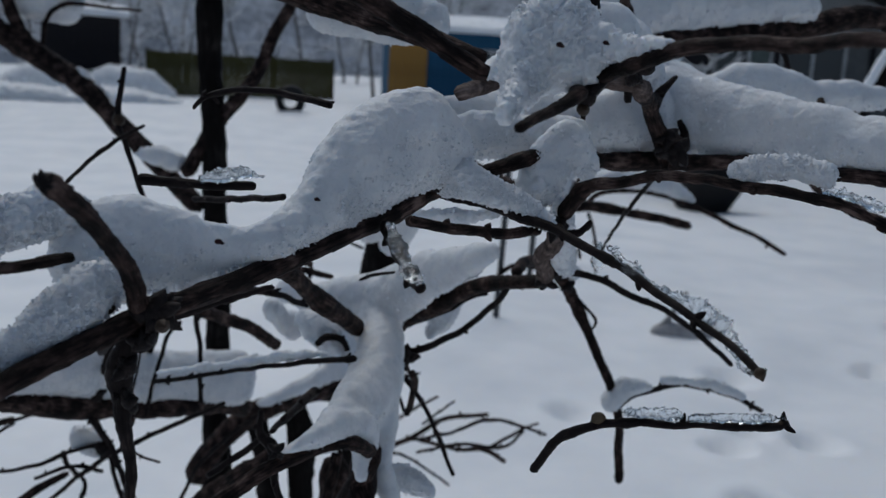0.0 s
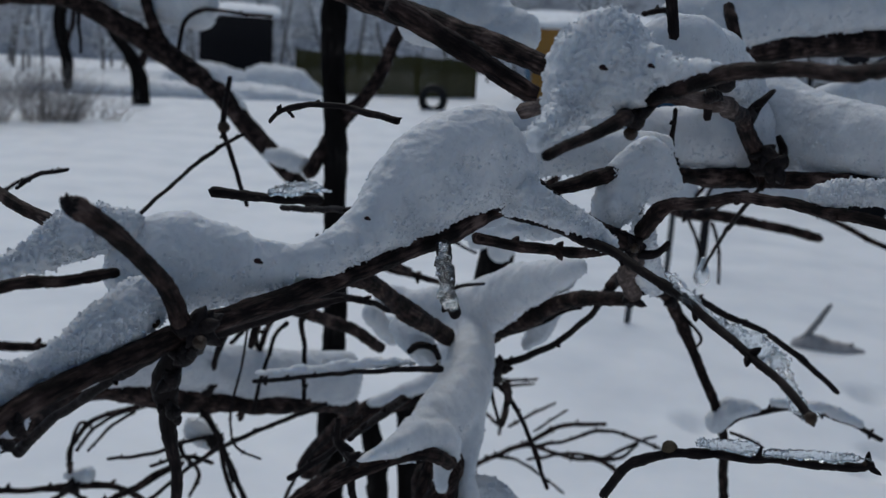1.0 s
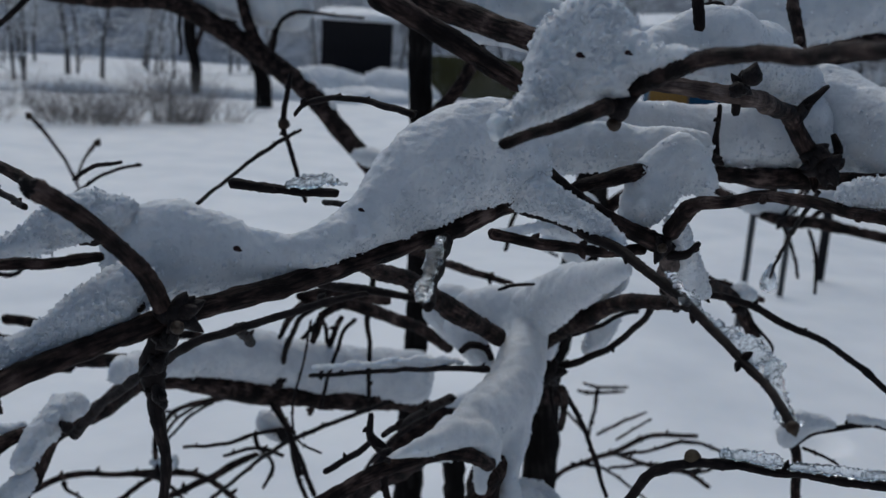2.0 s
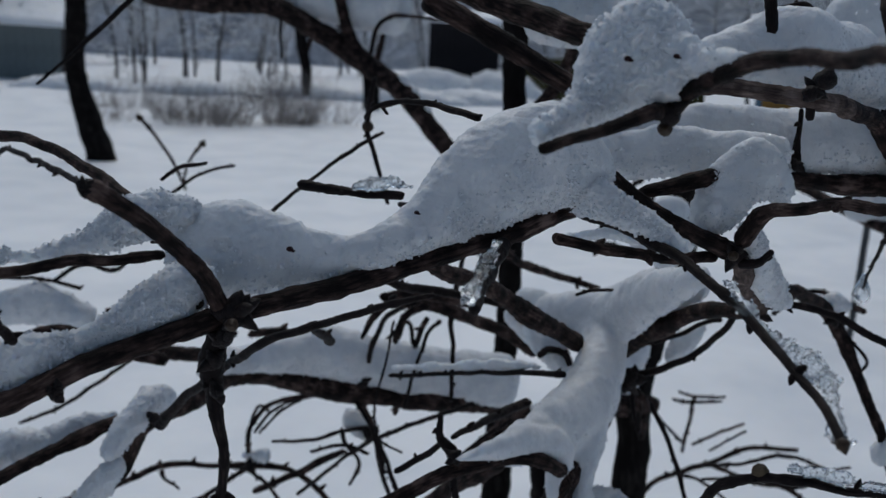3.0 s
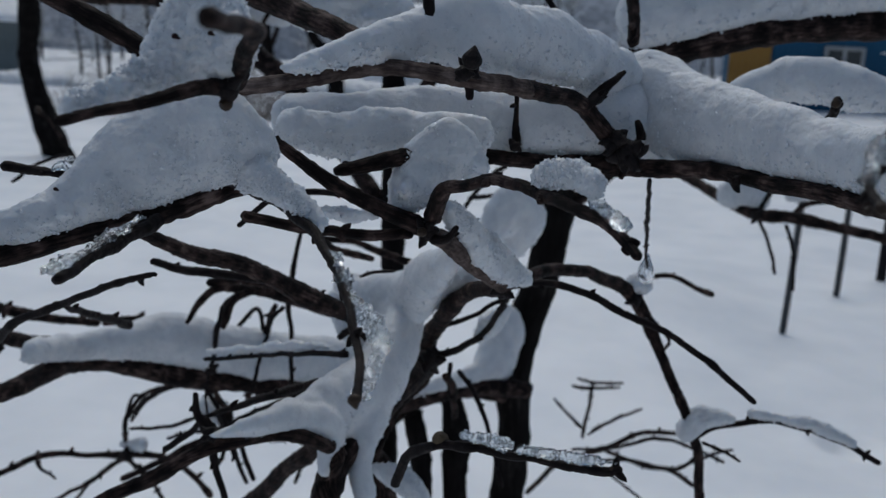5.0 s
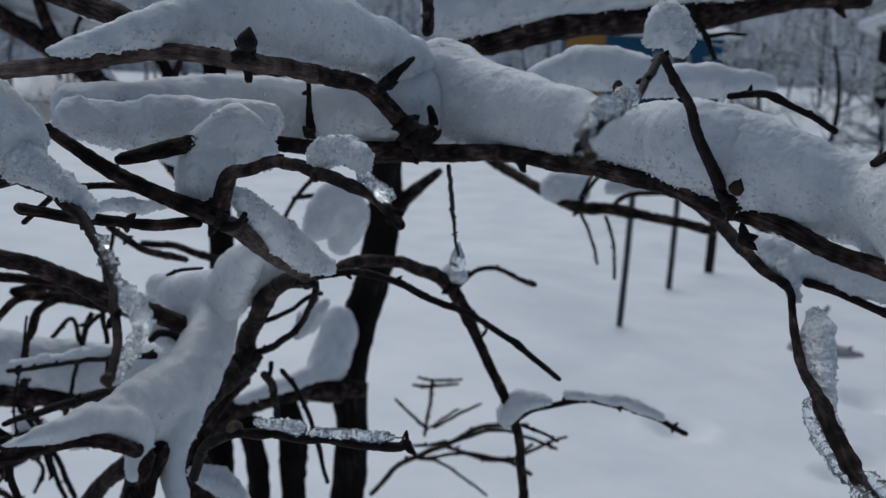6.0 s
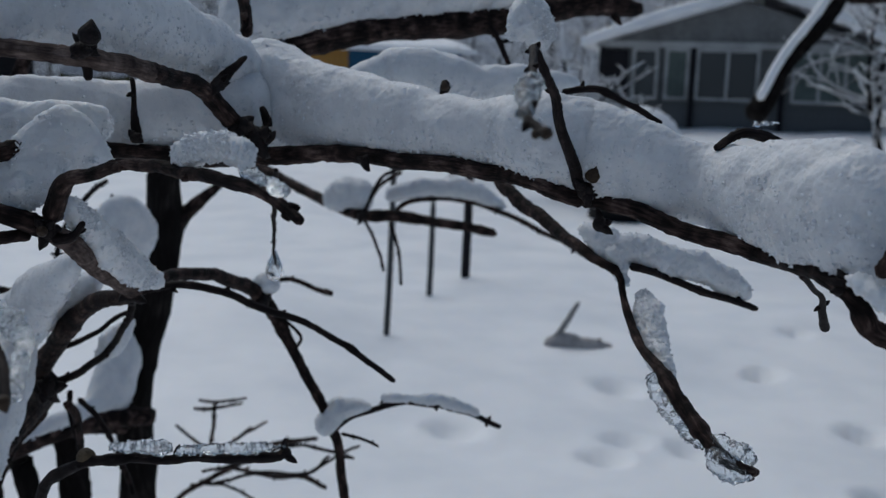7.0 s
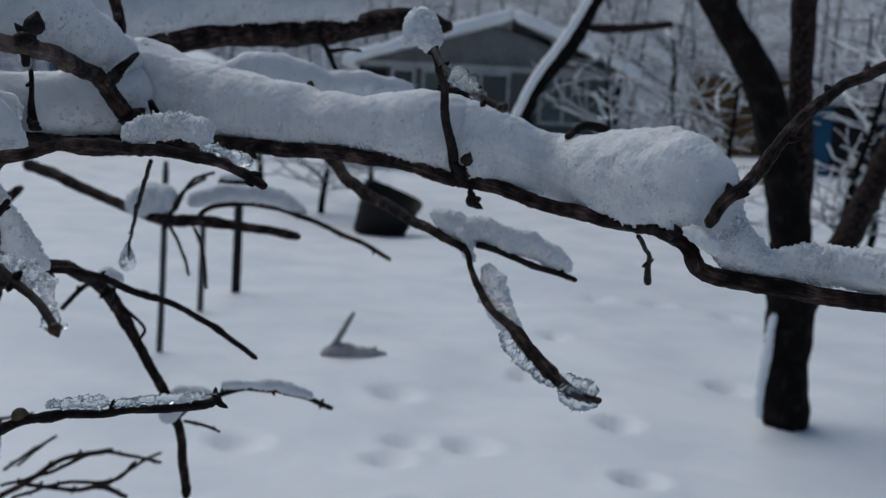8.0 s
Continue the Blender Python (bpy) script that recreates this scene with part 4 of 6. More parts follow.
# ---- snow and ice on the branches ----
snow_lump("wet", [(-0.1876, 0.27, 1.1631, 0.0101), (-0.1657, 0.28, 1.1818, 0.014), (-0.1492, 0.2978, 1.1858, 0.0105), (-0.1308, 0.3153, 1.192, 0.0094), (-0.1152, 0.3294, 1.2018, 0.0123), (-0.106, 0.3372, 1.209, 0.0138), (-0.0981, 0.345, 1.2146, 0.0125)], .8, 0.0011)
snow_lump("main", [(-0.1107, 0.37, 1.222, 0.0205), (-0.0926, 0.375, 1.2264, 0.0266), (-0.0761, 0.3805, 1.2255, 0.022), (-0.0567, 0.3869, 1.2242, 0.017), (-0.0344, 0.3944, 1.2254, 0.0111), (-0.0178, 0.4, 1.2307, 0.0111), (-0.0033, 0.413, 1.2394, 0.0158), (0.0113, 0.4263, 1.2537, 0.0244), (0.0268, 0.4394, 1.2646, 0.0309), (0.0456, 0.455, 1.2743, 0.033), (0.0635, 0.4613, 1.2777, 0.0292), (0.0762, 0.4653, 1.2729, 0.0221), (0.0842, 0.468, 1.2694, 0.0151)], .62, 0.00135)
snow_lump("wet", [(0.0816, 0.462, 1.2586, 0.0134), (0.0976, 0.4527, 1.2526, 0.0108), (0.1137, 0.4428, 1.2462, 0.0085), (0.1337, 0.43, 1.2372, 0.0044)], .5, 0.0011)
snow_lump("wet", [(-0.2141, 0.32, 1.2195, 0.0058), (-0.2003, 0.3269, 1.2203, 0.0063), (-0.1766, 0.3385, 1.2231, 0.0042), (-0.1571, 0.3478, 1.2287, 0.0064), (-0.1399, 0.356, 1.2387, 0.0115), (-0.1274, 0.3619, 1.244, 0.0134), (-0.1173, 0.3665, 1.2444, 0.012), (-0.1095, 0.37, 1.2399, 0.0087)], .8, 0.0011)
snow_lump("pillar", [(0.0675, 0.29, 1.3015, 0.0047), (0.0749, 0.3072, 1.3067, 0.0073), (0.0859, 0.33, 1.3139, 0.0112), (0.0931, 0.345, 1.3279, 0.0218), (0.1044, 0.345, 1.334, 0.0246), (0.1153, 0.3371, 1.3309, 0.0182), (0.1274, 0.325, 1.332, 0.0079), (0.1408, 0.3, 1.3342, 0.002)], .55, 0.0011)
snow_lump("main", [(0.0715, 0.57, 1.2771, 0.0150), (0.1042, 0.585, 1.2733, 0.0185), (0.1295, 0.585, 1.2752, 0.0180), (0.1577, 0.585, 1.2765, 0.0170), (0.1779, 0.58, 1.2758, 0.0165), (0.2, 0.59, 1.2770, 0.0120)], .6, 0.0016)
snow_lump("main", [(0.1513, 0.55, 1.228, 0.0088), (0.1585, 0.5512, 1.243, 0.0186), (0.1671, 0.553, 1.2572, 0.0227), (0.1772, 0.556, 1.266, 0.0198), (0.1896, 0.56, 1.2681, 0.0176), (0.2012, 0.565, 1.2593, 0.0121)], .45, 0.0015)
snow_lump("back", [(0.1002, 0.47, 1.3179, 0.0037), (0.1207, 0.5, 1.3274, 0.009), (0.1444, 0.5214, 1.3364, 0.0138), (0.1665, 0.54, 1.3416, 0.0184), (0.1836, 0.54, 1.3461, 0.0235), (0.2009, 0.54, 1.3464, 0.0262), (0.2183, 0.5693, 1.3424, 0.0249), (0.2448, 0.61, 1.3382, 0.0234), (0.2802, 0.672, 1.328, 0.0207), (0.2994, 0.695, 1.3187, 0.0139)], .6, 0.0018)
snow_lump("back", [(0.0612, 0.6, 1.277, 0.0182), (0.1234, 0.62, 1.2833, 0.0211), (0.1626, 0.6358, 1.2855, 0.0213), (0.1989, 0.655, 1.2832, 0.0241), (0.2437, 0.6713, 1.2857, 0.0277), (0.2979, 0.69, 1.2904, 0.0297)], .7, 0.002)
snow_lump("back", [(0.2963, 0.715, 1.2944, 0.0407), (0.3184, 0.71, 1.298, 0.0446), (0.3436, 0.685, 1.2925, 0.0376), (0.3807, 0.6301, 1.288, 0.0289), (0.4121, 0.575, 1.2836, 0.0229), (0.4403, 0.5311, 1.2818, 0.0222), (0.4611, 0.49, 1.2814, 0.027), (0.477, 0.475, 1.2789, 0.0283)], .65, 0.0018)
snow_lump("back", [(0.4754, 0.48, 1.2777, 0.03), (0.5117, 0.4538, 1.2669, 0.0269), (0.5441, 0.43, 1.2581, 0.0251), (0.5485, 0.3847, 1.2555, 0.0268), (0.5484, 0.345, 1.2572, 0.0314), (0.5494, 0.31, 1.2549, 0.0307), (0.5552, 0.295, 1.2449, 0.0249), (0.5601, 0.285, 1.2268, 0.0150)], .62, 0.00135)
snow_lump("wet", [(0.5601, 0.285, 1.2268, 0.0173), (0.5775, 0.274, 1.2148, 0.0107), (0.5991, 0.26, 1.2151, 0.012), (0.6221, 0.225, 1.2134, 0.0132), (0.6226, 0.18, 1.2105, 0.0118)], .62, 0.0012)
snow_lump("back", [(0.3143, 1.0, 1.3807, 0.0376), (0.3747, 1.0075, 1.3943, 0.0395), (0.4874, 1.0211, 1.4142, 0.0326), (0.5655, 1.03, 1.4233, 0.0284), (0.6305, 1.03, 1.4249, 0.0175)], .7, 0.003)
snow_lump("back", [(0.3832, 0.82, 1.305, 0.0102), (0.4273, 0.8087, 1.3231, 0.019), (0.4616, 0.8, 1.3252, 0.0197), (0.5032, 0.8, 1.3184, 0.0178), (0.5554, 0.8, 1.3193, 0.0153), (0.6033, 0.8, 1.3174, 0.009)], .9, 0.0025)
snow_lump("back", [(-0.3453, 0.92, 0.9699, 0.0139), (-0.3597, 1.03, 0.9412, 0.0182), (-0.3303, 1.05, 0.9428, 0.0195), (-0.301, 1.09, 0.9381, 0.0279), (-0.2693, 1.13, 0.933, 0.0367), (-0.231, 1.1597, 0.921, 0.037), (-0.1773, 1.2, 0.9, 0.0383), (-0.1076, 1.2556, 0.8797, 0.0395), (-0.0481, 1.3, 0.8643, 0.0395)], .8, 0.0026)
snow_lump("fork", [[(0.0054, 0.9800, 1.0698, 0.0126), (0.0430, 0.9500, 1.0684, 0.0219), (0.0786, 0.9100, 1.0701, 0.0303), (0.0972, 0.8700, 1.0592, 0.0314), (0.0972, 0.8300, 1.0419, 0.0335), (0.0856, 0.7950, 1.0207, 0.0377), (0.0693, 0.7550, 1.0105, 0.0334), (0.0490, 0.7100, 1.0134, 0.0241), (0.0284, 0.6650, 1.0206, 0.0138), (0.0094, 0.6400, 1.0223, 0.0076), (-0.0028, 0.6200, 1.0244, 0.0035)],
                   [(0.0878, 0.9000, 1.0708, 0.0288), (0.1147, 0.8500, 1.0979, 0.0293), (0.1378, 0.7900, 1.1306, 0.0231), (0.1583, 0.7400, 1.1538, 0.0151), (0.1727, 0.7000, 1.1706, 0.0080)],
                   [(0.0891, 0.7900, 1.0147, 0.0313), (0.0878, 0.7650, 0.9935, 0.0265), (0.0879, 0.7500, 0.9724, 0.0192), (0.0915, 0.7400, 0.9530, 0.0160), (0.0979, 0.7300, 0.9345, 0.0129)],
                   [(0.0153, 0.6350, 1.0279, 0.0062), (0.0326, 0.6600, 1.0251, 0.0128), (0.0533, 0.6900, 1.0175, 0.0189), (0.0695, 0.7100, 1.0042, 0.0183), (0.0680, 0.7100, 0.9859, 0.0145), (0.0667, 0.7050, 0.9708, 0.0106)],
                   [(0.0323, 0.9300, 1.0728, 0.0155), (0.0726, 0.9000, 1.0803, 0.0255), (0.1165, 0.8700, 1.0990, 0.0269), (0.1517, 0.8300, 1.1203, 0.0193), (0.1808, 0.7900, 1.1404, 0.0102)]], .62, 0.0021)
snow_lump("wet", [(0.0951, 0.8000, 0.9314, 0.0065), (0.1091, 0.8000, 0.9270, 0.0119), (0.1263, 0.7900, 0.9252, 0.0134), (0.1437, 0.7800, 0.9176, 0.0095)], .7, 0.0022)
snow_lump("fork", [(-0.0063, 1.5, 0.756, 0.0114), (0.0599, 1.53, 0.7749, 0.0155), (0.1026, 1.57, 0.7797, 0.0232), (0.1283, 1.6, 0.7959, 0.0452), (0.144, 1.63, 0.8429, 0.0483)], .6, 0.003)
snow_lump("wet", [(0.1828, 0.5600, 1.2309, 0.0052), (0.1887, 0.5760, 1.2203, 0.0095), (0.1976, 0.6000, 1.2046, 0.0127), (0.2082, 0.6300, 1.1877, 0.0150), (0.2200, 0.6560, 1.1723, 0.0130), (0.2306, 0.6780, 1.1614, 0.0071)], .5, 0.0018)
snow_lump("chunk", [(-0.471, 0.66, 0.9439, 0.0224), (-0.4374, 0.68, 0.9501, 0.02), (-0.4176, 0.7042, 0.9491, 0.0142), (-0.3978, 0.7308, 0.9595, 0.0111), (-0.3718, 0.76, 0.9646, 0.0051)], .7, 0.002)
snow_lump("chunk", [(-0.3486, 0.715, 0.948, 0.0122), (-0.3416, 0.734, 0.9668, 0.0165), (-0.3332, 0.7515, 0.9805, 0.0175), (-0.3234, 0.7676, 0.9861, 0.0127), (-0.318, 0.775, 0.9836, 0.0062)], .8, 0.002)
snow_lump("chunk", [(-0.3786, 0.7, 0.8869, 0.0136), (-0.3619, 0.7072, 0.9085, 0.015), (-0.3455, 0.715, 0.9283, 0.0122)], .6, 0.002)
snow_lump("wet", [(0.2487, 0.44, 1.2693, 0.0045), (0.2564, 0.4284, 1.273, 0.0074), (0.2698, 0.4071, 1.276, 0.0085), (0.279, 0.39, 1.2732, 0.008)], .7, 0.0011)
snow_lump("chunk", [[(0.5491, 0.6300, 1.2062, 0.0044), (0.5584, 0.6200, 1.1989, 0.0121), (0.5685, 0.6120, 1.1900, 0.0146), (0.5708, 0.6050, 1.1773, 0.0077), (0.5738, 0.6000, 1.1673, 0.0034)], [(0.5692, 0.6120, 1.1935, 0.0112), (0.5861, 0.6080, 1.1919, 0.0129), (0.6086, 0.6050, 1.1865, 0.0130), (0.6345, 0.6030, 1.1791, 0.0118), (0.6577, 0.6000, 1.1719, 0.0105), (0.6749, 0.6000, 1.1613, 0.0066)]], .45, 0.0015)
snow_lump("chunk", [(0.5825, 0.5880, 1.1597, 0.0084), (0.5806, 0.5750, 1.1480, 0.0158), (0.5761, 0.5550, 1.1361, 0.0138), (0.5704, 0.5300, 1.1265, 0.0106), (0.5669, 0.5050, 1.1148, 0.0064), (0.5659, 0.4850, 1.1076, 0.0033)], .5, 0.0013)
snow_lump("wet", [(0.4242, 0.44, 1.3416, 0.0089), (0.431, 0.44, 1.346, 0.0116), (0.4386, 0.44, 1.3371, 0.0097)], .8, 0.0011)
snow_lump("chunk", [(0.4017, 0.98, 0.9387, 0.0137), (0.4128, 0.98, 0.951, 0.014), (0.4286, 0.98, 0.9563, 0.0115), (0.448, 0.98, 0.9563, 0.0051)], .8, 0.002)
snow_lump("chunk", [(0.4711, 0.985, 0.963, 0.0048), (0.531, 0.9878, 0.957, 0.0058), (0.5792, 0.99, 0.9405, 0.0066)], .8, 0.0018)
snow_lump("chunk", [(0.0225, 0.9000, 1.0565, 0.0105), (0.0407, 0.8850, 1.0477, 0.0184), (0.0605, 0.8750, 1.0293, 0.0114)], .5, 0.002)
snow_lump("chunk", [(0.1689, 0.9500, 1.0313, 0.0084), (0.1827, 0.9500, 1.0475, 0.0143), (0.1970, 0.9500, 1.0629, 0.0083)], .5, 0.002)
snow_lump("chunk", [(0.0683, 0.6000, 1.2088, 0.0032), (0.0950, 0.5800, 1.2179, 0.0050), (0.1172, 0.5700, 1.2191, 0.0061), (0.1352, 0.5600, 1.2224, 0.0041)], .6, 0.0015)
snow_lump("chunk", [(0.5264, 1.8, 1.1046, 0.0271), (0.5759, 1.77, 1.112, 0.0338)], .8, 0.003)
snow_lump("chunk", [(0.6469, 1.85, 1.1059, 0.0147), (0.7233, 1.8322, 1.1243, 0.0214), (0.8006, 1.8145, 1.1195, 0.0198), (0.8624, 1.8, 1.0949, 0.0125)], .8, 0.003)
snow_lump("chunk", [(-0.6115, 1.95, 1.4434, 0.0412), (-0.5143, 1.95, 1.437, 0.0527), (-0.3938, 1.95, 1.4205, 0.0525)], .7, 0.004)
snow_lump("chunk", [(-0.3641, 1.9, 1.2732, 0.0173), (-0.2989, 1.88, 1.2212, 0.0171)], .8, 0.004)
snow_lump("chunk", [(-0.2319, 1.82, 1.1373, 0.0142), (-0.1946, 1.8, 1.1337, 0.0217), (-0.1654, 1.78, 1.127, 0.0178)], .9, 0.004)
snow_lump("fork", [(0.1343, 1.3000, 1.0846, 0.0189), (0.1520, 1.3000, 1.1089, 0.0361), (0.1696, 1.3000, 1.1291, 0.0345), (0.1852, 1.3200, 1.1066, 0.0399), (0.1728, 1.3300, 1.0722, 0.0274)], .6, 0.003)
snow_lump("chunk", [(0.3327, 0.98, 1.0968, 0.0139), (0.3451, 0.98, 1.097, 0.0077)], .9, 0.002)
snow_lump("chunk", [(-0.1195, 0.9, 0.999, 0.0031), (-0.0607, 0.8651, 1.0179, 0.0042), (-0.0168, 0.8372, 1.034, 0.0051), (0.0378, 0.8, 1.0493, 0.0038)], .9, 0.0018)
snow_lump("chunk", [(-0.0079, 1.0, 1.0436, 0.0129), (0.0186, 1.05, 1.0105, 0.0169)], .7, 0.0024)
snow_lump("chunk", [(-0.8482, 1.2, 0.9121, 0.0188), (-0.7789, 1.2, 0.9263, 0.0277), (-0.7208, 1.2, 0.9368, 0.0308), (-0.659, 1.2, 0.9245, 0.02)], .8, 0.003)
snow_lump("chunk", [(-0.254, 1.22, 0.808, 0.0167), (-0.2271, 1.22, 0.7964, 0.0188)], .8, 0.003)
snow_lump("chunk", [(-0.5005, 1.45, 0.627, 0.0076), (-0.468, 1.45, 0.6292, 0.0151)], .8, 0.003)
snow_lump("chunk", [(0.0252, 0.75, 1.3675, 0.0238), (0.0766, 0.7326, 1.3642, 0.0246), (0.1134, 0.72, 1.3559, 0.0162)], .5, 0.0025)
snow_lump("chunk", [(0.5307, 0.285, 1.2305, 0.0041), (0.5339, 0.27, 1.2247, 0.004)], .6, 0.00135)
ice_coating("ice", [(0.1561, 0.3850, 1.2306, 0.0019), (0.1637, 0.3700, 1.2207, 0.0021), (0.1757, 0.3520, 1.2126, 0.0028), (0.1858, 0.3380, 1.2082, 0.0042), (0.1920, 0.3250, 1.2047, 0.0053), (0.1931, 0.3120, 1.1985, 0.0051), (0.1918, 0.3000, 1.1942, 0.0030), (0.1911, 0.2880, 1.1928, 0.0015)], .6, 0.0012)
ice_coating("ice", [(0.0403, 0.41, 1.2363, 0.0017), (0.0388, 0.375, 1.2306, 0.0018), (0.0392, 0.34, 1.2269, 0.0017), (0.0397, 0.318, 1.226, 0.001)], .7, 0.0012)
ice_coating("ice", [(0.2138, 0.48, 1.1042, 0.0033), (0.2275, 0.4725, 1.1061, 0.0032), (0.2409, 0.465, 1.1073, 0.0027)], .7, 0.0012)
ice_coating("ice", [(0.2508, 0.46, 1.108, 0.0018), (0.27, 0.4525, 1.1105, 0.0025), (0.2889, 0.445, 1.1126, 0.0029), (0.3012, 0.44, 1.1144, 0.0019)], .8, 0.0012)
ice_coating("ice", [(0.5575, 0.5150, 1.1193, 0.0038), (0.5545, 0.5000, 1.1138, 0.0060), (0.5536, 0.4800, 1.1072, 0.0054), (0.5542, 0.4600, 1.1017, 0.0046), (0.5559, 0.4450, 1.0978, 0.0028)], .5, 0.0014)
ice_coating("ice", [(0.5559, 0.4300, 1.0970, 0.0040), (0.5564, 0.4220, 1.0940, 0.0060), (0.5617, 0.4150, 1.0919, 0.0049), (0.5666, 0.4080, 1.0926, 0.0029)], .6, 0.0013)
ice_coating("ice", [(0.5622, 0.4380, 1.1036, 0.0024), (0.5659, 0.4300, 1.1027, 0.0044), (0.5682, 0.4200, 1.1027, 0.0047), (0.5702, 0.4120, 1.1004, 0.0030)], .6, 0.0013)
ice_coating("ice", [(0.3921, 0.32, 1.3102, 0.0042), (0.3736, 0.275, 1.3048, 0.0037), (0.3638, 0.245, 1.2979, 0.0024)], .5, 0.0011)
ice_coating("ice", [(-0.0623, 0.5, 1.246, 0.0023), (-0.0441, 0.5, 1.2499, 0.0039), (-0.0276, 0.5, 1.2491, 0.0023)], .8, 0.0012)
ice_coating("ice", [(0.2787, 0.39, 1.2657, 0.0024), (0.2881, 0.37, 1.2631, 0.0023), (0.2932, 0.36, 1.2601, 0.0022)], .6, 0.0012)
ice_coating("ice", [(0.5492, 0.4, 1.2941, 0.0016), (0.5583, 0.4, 1.2951, 0.0015)], .8, 0.0013)



# ---- buds, scales and ends on the shrub ----
def scales(place, size, count, lean=(0, 0, 0), mat=husk_skin, name="bud_husk"):
    """A node with pointed, curling scales standing off it."""
    verts, faces = [], []
    rng = random.Random(round(place[0] * 7777 + place[2] * 3333))
    blob(verts, faces, place, size * 0.75, size * 0.75, size * 0.8, 6, 9)
    for k in range(count):
        a = rng.uniform(0, 2 * math.pi)
        out = (Vector((math.cos(a), rng.uniform(-0.7, 0.4), math.sin(a))) + Vector(lean)).normalized()
        bend = Vector((rng.uniform(-1, 1), rng.uniform(-1, 1), rng.uniform(-0.3, 1))) * 0.5
        p, d = Vector(place) + out * size * 0.3, out
        rows = []
        length = size * rng.uniform(0.7, 1.5)
        for s in range(6):
            u = s / 5
            rows.append((*p, size * 0.42 * (1 - u) ** 0.7 * (1 + 0.5 * math.sin(u * 3)) + 0.0002))
            d = (d + bend * 0.35).normalized()
            p = p + d * length / 5
        v, f = tube(rows, 7, 0.25, 0, k * 1.3)
        o = len(verts)
        verts += v
        faces += [tuple(i + o for i in q) for q in f]
    return mesh_object(name, verts, faces, mat, shrub, "dark curled bud scales at a node")


def bud(place, size, to, mat=bud_skin, label="plump pale brown bud"):
    """An egg-shaped bud with a pointed tip towards to."""
    d = (Vector(to) - Vector(place)).normalized()
    rows = [(*(Vector(place) + d * size * u), size * r) for u, r in ((-0.75, 0.25), (-0.5, 0.62), (-0.1, 0.8), (0.35, 0.66), (0.75, 0.36), (1.1, 0.08))]
    v, f = tube(spline(rows, size * 0.25), 11, 0.12, 0, place[0] * 50)
    return mesh_object("bud", v, f, mat, shrub, label)


scales((-0.152, 0.4150, 1.2220), 0.006, 6)
scales((-0.0737, 0.3350, 1.2055), 0.0085, 9)
scales((-0.0778, 0.3350, 1.1924), 0.006, 6)
scales((-0.0858, 0.3420, 1.1781), 0.006, 5)
scales((-0.0856, 0.3450, 1.1612), 0.005, 4)
scales((0.1176, 0.3350, 1.3101), 0.0065, 6)
scales((0.1750, 0.5400, 1.2172), 0.0075, 6)
scales((0.2995, 0.6400, 1.2692), 0.0118, 8)
scales((0.2920, 0.6350, 1.2780), 0.0085, 4)
scales((0.2127, 0.6850, 1.1490), 0.0085, 6)
scales((0.0752, 0.4620, 1.2531), 0.0075, 7)
scales((0.2032, 0.4950, 1.3235), 0.006, 5)
scales((0.4774, 0.4600, 1.2518), 0.007, 5)
scales((-0.1050, 0.2580, 1.2710), 0.0032, 12)
scales((-0.7041, 1.2000, 0.8063), 0.009, 6)
scales((0.1000, 1.0100, 0.9690), 0.014, 6)
scales((0.1275, 0.8824, 1.0204), 0.012, 8)
scales((-0.2196, 1.1500, 0.8909), 0.012, 5)
scales((-0.0082, 0.6250, 1.0242), 0.006, 5)
scales((-0.1349, 0.2850, 1.1739), 0.0045, 4)
scales((-0.0627, 0.6200, 1.1463), 0.004, 3)
scales((0.2688, 0.4200, 1.2698), 0.0042, 4)
scales((0.2766, 0.6400, 1.3054), 0.005, 4)
scales((0.7528, 1.0500, 1.4118), 0.011, 6)
scales((0.2198, 0.6300, 1.2682), 0.005, 4)
scales((0.3327, 0.9700, 1.0829), 0.008, 4)
scales((-0.4899, 1.4400, 0.6084), 0.012, 4)
scales((-0.3169, 0.7400, 0.9747), 0.0075, 4)
scales((0.5368, 0.3000, 1.2267), 0.0055, 5)
scales((-0.0638, 0.5400, 1.2957), 0.002, 3)
scales((0.1992, 0.4900, 1.3204), 0.006, 4)
scales((0.5715, 1.7400, 1.0752), 0.012, 4)
scales((-0.2200, 1.2000, 0.7981), 0.012, 4)
scales((0.3723, 0.6000, 1.2564), 0.005, 3)
scales((0.4876, 0.4600, 1.2323), 0.006, 3)
bud((0.1977, 0.4900, 1.0965), 0.0065, (0.2011, 0.4700, 1.1145), ochre_scar)
bud((0.4803, 0.4570, 1.2612), 0.0062, (0.4828, 0.4520, 1.2733))
bud((0.2048, 0.4820, 1.3284), 0.0075, (0.2072, 0.4800, 1.3426), husk_skin, "dark pointed bud")
bud((0.3029, 0.4430, 1.1094), 0.0035, (0.3090, 0.4400, 1.1128))
bud((-0.0691, 0.3220, 1.2027), 0.004, (-0.0591, 0.3000, 1.2073))
bud((0.1163, 0.3350, 1.3042), 0.004, (0.1160, 0.3000, 1.3037))
bud((0.1725, 0.5300, 1.2184), 0.0042, (0.1694, 0.5000, 1.2223))
bud((-0.1613, 0.9000, 1.2547), 0.008, (-0.1638, 0.9000, 1.2686))
bud((0.1914, 0.2840, 1.1934), 0.0035, (0.1927, 0.2830, 1.1901))
bud((0.3638, 0.2260, 1.2926), 0.003, (0.3642, 0.2200, 1.2914))
bud((-0.0939, 0.3400, 1.2063), 0.004, (-0.0959, 0.3350, 1.2113))
bud((-1.0396, 2.1000, 1.1482), 0.011, (-1.0502, 2.1000, 1.1609))
